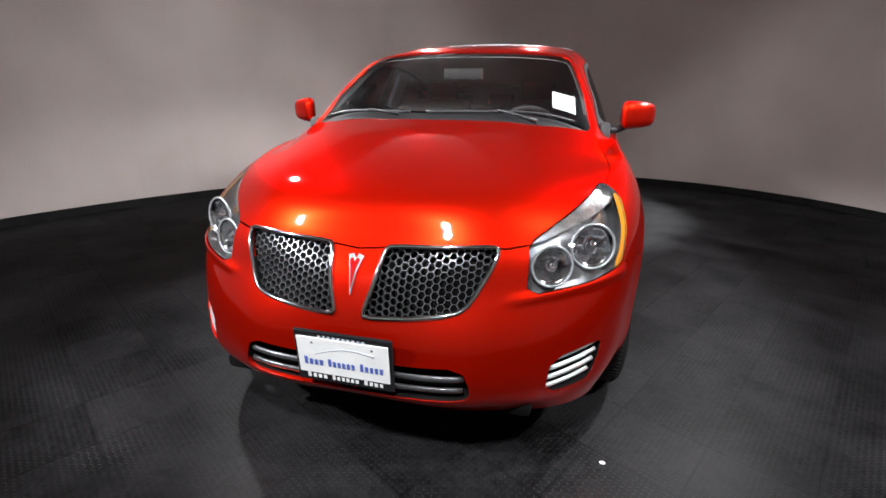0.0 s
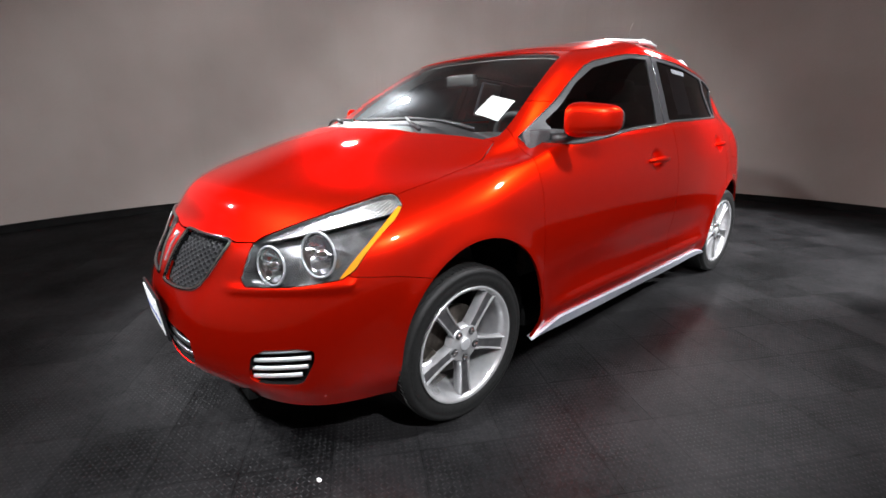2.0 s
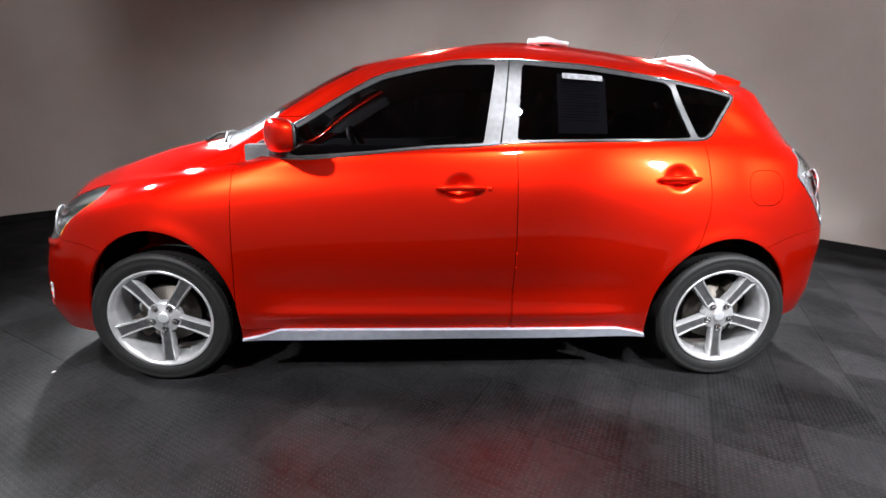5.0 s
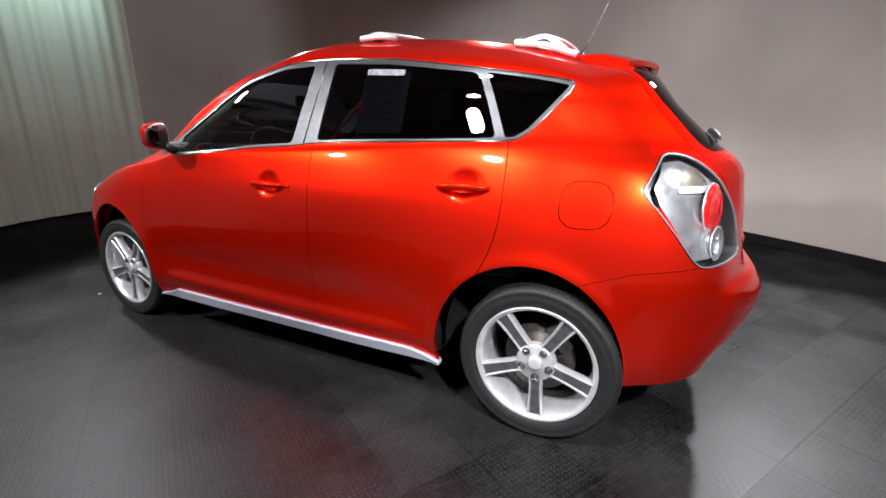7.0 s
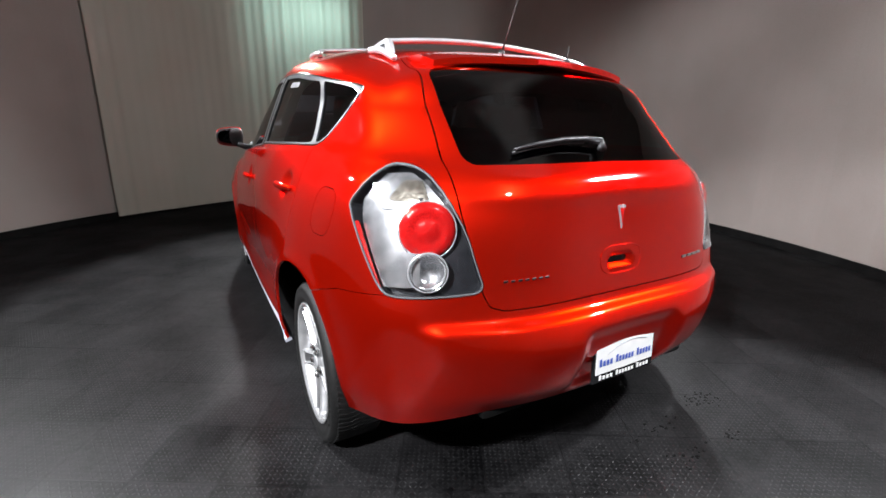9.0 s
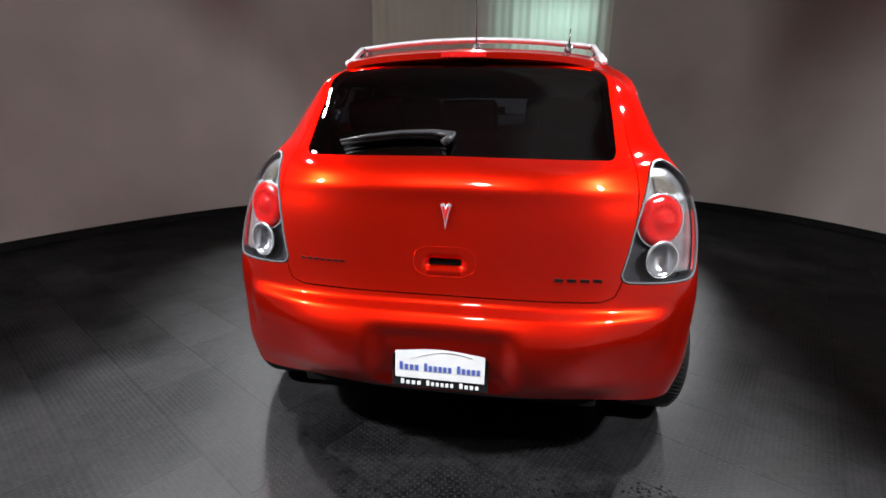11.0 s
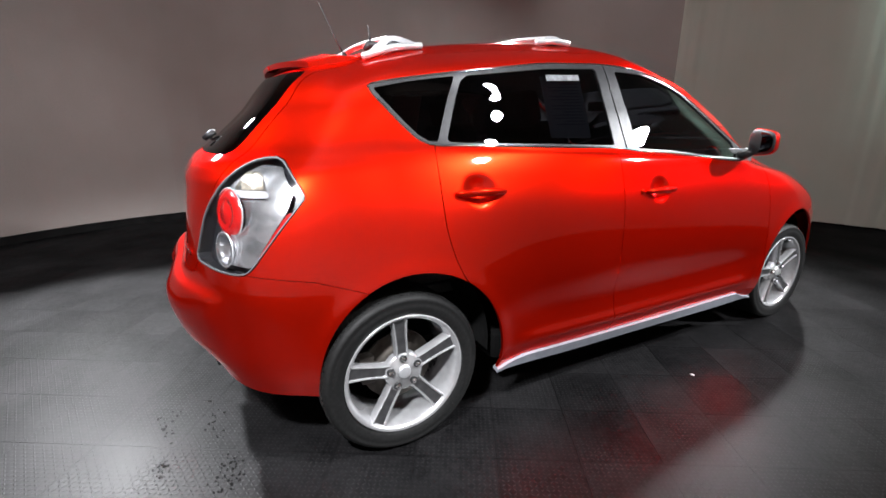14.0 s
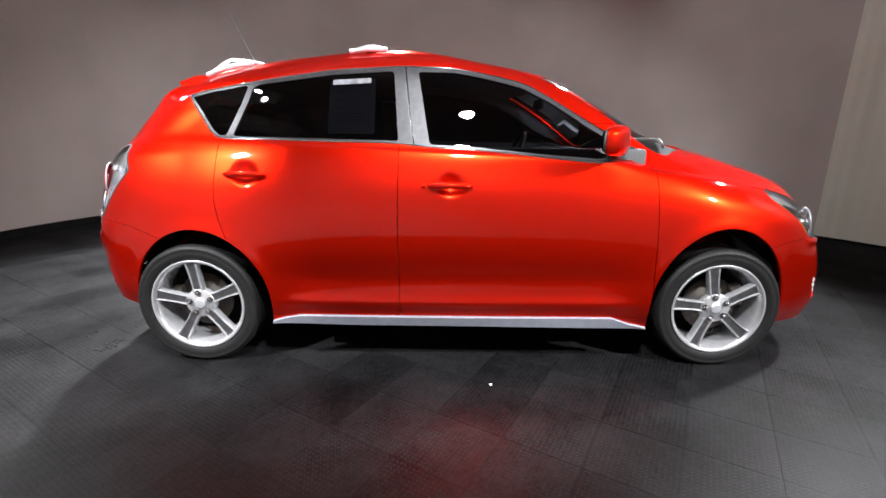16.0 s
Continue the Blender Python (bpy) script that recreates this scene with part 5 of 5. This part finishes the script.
for s in (1, -1):
    tilt = Matrix.Rotation(radians(-16), 4, "X")
    seat = soft_box("front_seat", (0.50, 0.52, 0.18), (s * 0.38, 0.02, 0.60), CLOTH, car, 0.06, None, "dark cloth front seat")
    soft_box("seat_back", (0.48, 0.15, 0.64), (s * 0.38, 0.36, 0.90), CLOTH, seat, 0.06, tilt)
    soft_box("headrest", (0.26, 0.10, 0.17), (s * 0.38, 0.47, 1.27), CLOTH, seat, 0.045, tilt)
    for q in (-0.05, 0.05):
        v, f = tube([(s * 0.38 + q, 0.44, 1.14), (s * 0.38 + q, 0.47, 1.24)], 0.006, False, 8)
        link("headrest_post", v, f, STEEL, seat)
bench = soft_box("rear_seat", (1.25, 0.5, 0.18), (0, 0.90, 0.62), CLOTH, car, 0.06, None, "dark cloth rear bench")
soft_box("seat_back", (1.25, 0.15, 0.60), (0, 1.18, 0.90), CLOTH, bench, 0.06, Matrix.Rotation(radians(-20), 4, "X"))
for x in (-0.4, 0.0, 0.4):
    soft_box("headrest", (0.24, 0.09, 0.14), (x, 1.29, 1.22), CLOTH, bench, 0.04, Matrix.Rotation(radians(-20), 4, "X"))
bm = bmesh.new()
prof = [(-0.98, 0.99), (-0.86, 1.045), (-0.66, 1.045), (-0.56, 1.01), (-0.50, 0.93), (-0.54, 0.80), (-0.60, 0.60), (-0.98, 0.60)]
cols = []
for x in np.linspace(-0.72, 0.72, 25):
    hump = 0.022 * math.exp(-((x - 0.38) / 0.16) ** 2)
    back = 0.10 * (abs(x) / 0.72) ** 3
    cols.append([bm.verts.new((x, y + back, z + (hump if 1 <= i <= 3 else 0) - 0.01 * (abs(x) / 0.72) ** 2)) for i, (y, z) in enumerate(prof)])
for a, b in zip(cols[:-1], cols[1:]):
    for i in range(len(prof)):
        j = (i + 1) % len(prof)
        bm.faces.new((a[i], b[i], b[j], a[j]))
bm.faces.new(cols[0][::-1])
bm.faces.new(cols[-1])
bmesh.ops.recalc_face_normals(bm, faces=bm.faces)
dash = part("dashboard", bm, DASH, car, "dark vinyl dashboard")
ring = [(0.38 + 0.185 * math.cos(a), -0.42 + 0.185 * math.sin(a) * -0.42, 0.985 + 0.185 * math.sin(a) * 0.9) for a in np.linspace(0, 2 * math.pi, 41)[:-1]]
v, f = tube(ring, 0.016, True, 10)
sw = link("steering_wheel", v, f, DASH, car, "black steering wheel")
soft_box("wheel_hub", (0.16, 0.06, 0.12), (0.38, -0.43, 0.975), DASH, sw, 0.025, Matrix.Rotation(radians(25), 4, "X"))
for dx in (-1, 1):
    v, f = tube([(0.38 + dx * 0.06, -0.43, 0.975), (0.38 + dx * 0.18, -0.42, 0.99)], 0.014, False, 8, 0.6)
    link("wheel_spoke", v, f, SILVER, sw)
soft_box("rear_view_mirror", (0.23, 0.03, 0.065), (0.0, -0.52, 1.33), BLACK, car, 0.014)
# lining of the cabin, so that only the glass shows light
lin_v = SKIN[0] - SKIN[1] * 0.03
lm = (lin_v, SKIN[1], SKIN[2])
lining = keep(lm, -np.minimum.reduce([lm[0][:, 2] - 1.12, np.ones(len(lm[0]))]))
for reg in (top_region(WINDSCREEN_EDGE, 1.0), side_region(DLO), rear_region(REAR_GLASS_EDGE)):
    lining = keep(lining, -reg(lining[0] + lining[1] * 0.03))
shell("headliner", lining, HEADLINER, car, "grey headliner and pillar covers", depth=0)
bm = box_bm((1.5, 1.7, 0.06), (0, -0.02, 0.47), 0.01)
box_bm((1.06, 2.7, 0.05), (0, 0.28, 0.47), 0.01, 2, None, bm)
for s in (1, -1):
    box_bm((0.05, 1.74, 0.62), (s * 0.775, -0.02, 0.775), 0.02, 2, None, bm)
box_bm((1.08, 0.05, 0.55), (0, -0.98, 0.75), 0.01, 2, None, bm)
box_bm((1.2, 0.04, 0.5), (0, 1.72, 0.80), 0.01, 2, None, bm)
box_bm((1.3, 0.55, 0.03), (0, 1.5, 0.98), 0.01, 2, None, bm)
part("cabin_lining", bm, DASH, car, "dark door and floor lining")

# papers behind the glass
def paper(name, corners, label, lines=0, mat=None):
    bm = bmesh.new()
    vs = [bm.verts.new(c) for c in corners]
    bm.faces.new(vs)
    ret = bmesh.ops.extrude_face_region(bm, geom=bm.faces[:])
    c = np.asarray(corners, float)
    n = np.cross(c[1] - c[0], c[2] - c[0])
    n /= np.linalg.norm(n)
    bmesh.ops.translate(bm, verts=[q for q in ret["geom"] if isinstance(q, bmesh.types.BMVert)], vec=Vector(n * 0.001))
    bmesh.ops.recalc_face_normals(bm, faces=bm.faces)
    ob = part(name, bm, mat or WHITE, None, smooth=False)
    tagged(ob, label, "paper")
    for i in range(lines):
        t = 0.12 + 0.7 * i / lines
        a, b = c[0] + (c[3] - c[0]) * t, c[1] + (c[2] - c[1]) * t
        e = (c[3] - c[0]) * 0.018
        w = 0.9 if i % 3 else 0.55
        p0, p1 = a + (b - a) * 0.08, a + (b - a) * (0.08 + 0.84 * w)
        for off in (0.0016, -0.0016):
            link("print_bar", [p0 + n * off, p1 + n * off, p1 + e + n * off, p0 + e + n * off], [(0, 1, 2, 3)], GREYPRINT, ob, smooth=False)
    return ob


def in_glass(x, y):
    h = on_top(x, y)
    return h[0] - h[1] * 0.016


paper("price_sheet", [in_glass(.515, -.82), in_glass(.63, -.795), in_glass(.64, -.91), in_glass(.525, -.94)], "small white paper behind the windscreen", 0)
for s in (1, -1):
    def at(y, z):
        h = on_side(y, z, s)
        return h[0] - h[1] * 0.018
    o = 0.0 if s > 0 else -0.07
    paper("window_sticker", [at(.47 + o, 1.405), at(.69 + o, 1.39), at(.69 + o, 1.15), at(.47 + o, 1.15)], "printed sheet inside the tinted rear side window", 14)

    def out_at(y, z):
        h = on_side(y, z, s)
        return h[0] - h[1] * 0.003
    paper("window_label", [out_at(.49 + o, 1.402), out_at(.67 + o, 1.392), out_at(.67 + o, 1.368), out_at(.49 + o, 1.378)][::s], "narrow grey label stuck on the rear side window", 0, LABELGREY)

# pale litter specks on the floor
for x, y in ((0.797, -1.895), (-1.085, -0.158)):
    bm = bmesh.new()
    bmesh.ops.create_icosphere(bm, subdivisions=1, radius=0.008)
    for q in bm.verts:
        q.co.z *= 0.4
        q.co.x *= 1.5
    bmesh.ops.translate(bm, verts=bm.verts, vec=(x, y, 0.003))
    tagged(part("floor_speck", bm, WHITE), "tiny white scrap lying on the floor", "litter")

# dark flaky scuffs on the floor behind the car
rnd = random.Random(12)
bm = bmesh.new()
for cx, cy, sx, sy, count in ((-0.32, 2.12, 0.05, 0.02, 26), (-0.39, 1.95, 0.09, 0.015, 26), (-0.68, 1.91, 0.05, 0.03, 34), (-0.58, 2.13, 0.03, 0.012, 12), (-0.77, 1.93, 0.04, 0.04, 18)):
    for i in range(count):
        x, y = rnd.gauss(cx, sx), rnd.gauss(cy, sy)
        r, n = rnd.uniform(0.002, 0.009), rnd.randint(5, 8)
        ring = [(x + r * rnd.uniform(0.5, 1.2) * math.cos(6.283 * k / n), y + r * rnd.uniform(0.4, 0.9) * math.sin(6.283 * k / n)) for k in range(n)]
        top = [bm.verts.new((p, q, 0.0012)) for p, q in ring]
        low = [bm.verts.new((p, q, 0.0)) for p, q in ring]
        bm.faces.new(top)
        for k in range(n):
            bm.faces.new((low[k], low[(k + 1) % n], top[(k + 1) % n], top[k]))
tagged(part("floor_scuff", bm, VOID, floor, smooth=False), kind="stuff")

# ------------------------------------------------------------------ floor tiles
TILE, TURN = 0.305, radians(-30.5)


def tile_mesh():
    h = TILE / 2 - 0.0004
    v = [(-h, -h, -0.004), (h, -h, -0.004), (h, h, -0.004), (-h, h, -0.004), (-h, -h, 0), (h, -h, 0), (h, h, 0), (-h, h, 0)]
    f = [(0, 1, 5, 4), (1, 2, 6, 5), (2, 3, 7, 6), (3, 0, 4, 7), (4, 5, 6, 7)]
    return v, f


tv, tf = tile_mesh()
tile_data = bpy.data.meshes.new("tile")
tile_data.from_pydata(tv, [], tf)
tile_data.materials.append(FLOOR)
for k, corner in enumerate(tile_data.uv_layers.new(name="tread").data):
    corner.uv = tv[tile_data.loops[k].vertex_index][:2]
cells = []
ct, st = math.cos(TURN), math.sin(TURN)
for i in range(-20, 21):
    for j in range(-20, 21):
        a, b = (i + 0.5) * TILE + 0.05, (j + 0.5) * TILE + 0.03
        x, y = a * ct - b * st, a * st + b * ct
        wx, wy = room_at(math.atan2(x, -y - 0.3), 0.15)
        if math.hypot(x, y + 0.3) < math.hypot(wx, wy + 0.3):
            # distance from the car's flank ring
            near = abs(math.hypot(x / 1.35, y / 2.2) - 1.0)
            cells.append((near, x, y))
cells.sort()
for near, x, y in cells[:290]:
    ob = new("tile", tile_data)
    ob.parent = floor
    ob.matrix_basis = Matrix.Translation((x, y, 0)) @ Matrix.Rotation(TURN, 4, "Z")
vv, ff = [], []
for near, x, y in cells[290:]:
    n = len(vv)
    vv += [(x + p * ct - q * st, y + p * st + q * ct, z) for p, q, z in tv]
    ff += [tuple(k + n for k in f) for f in tf]
outer = tagged(link("outer_tile", vv, ff, FLOOR, floor, smooth=False), kind="stuff")
for k, corner in enumerate(outer.data.uv_layers.new(name="tread").data):
    corner.uv = tv[outer.data.loops[k].vertex_index % len(tv)][:2]
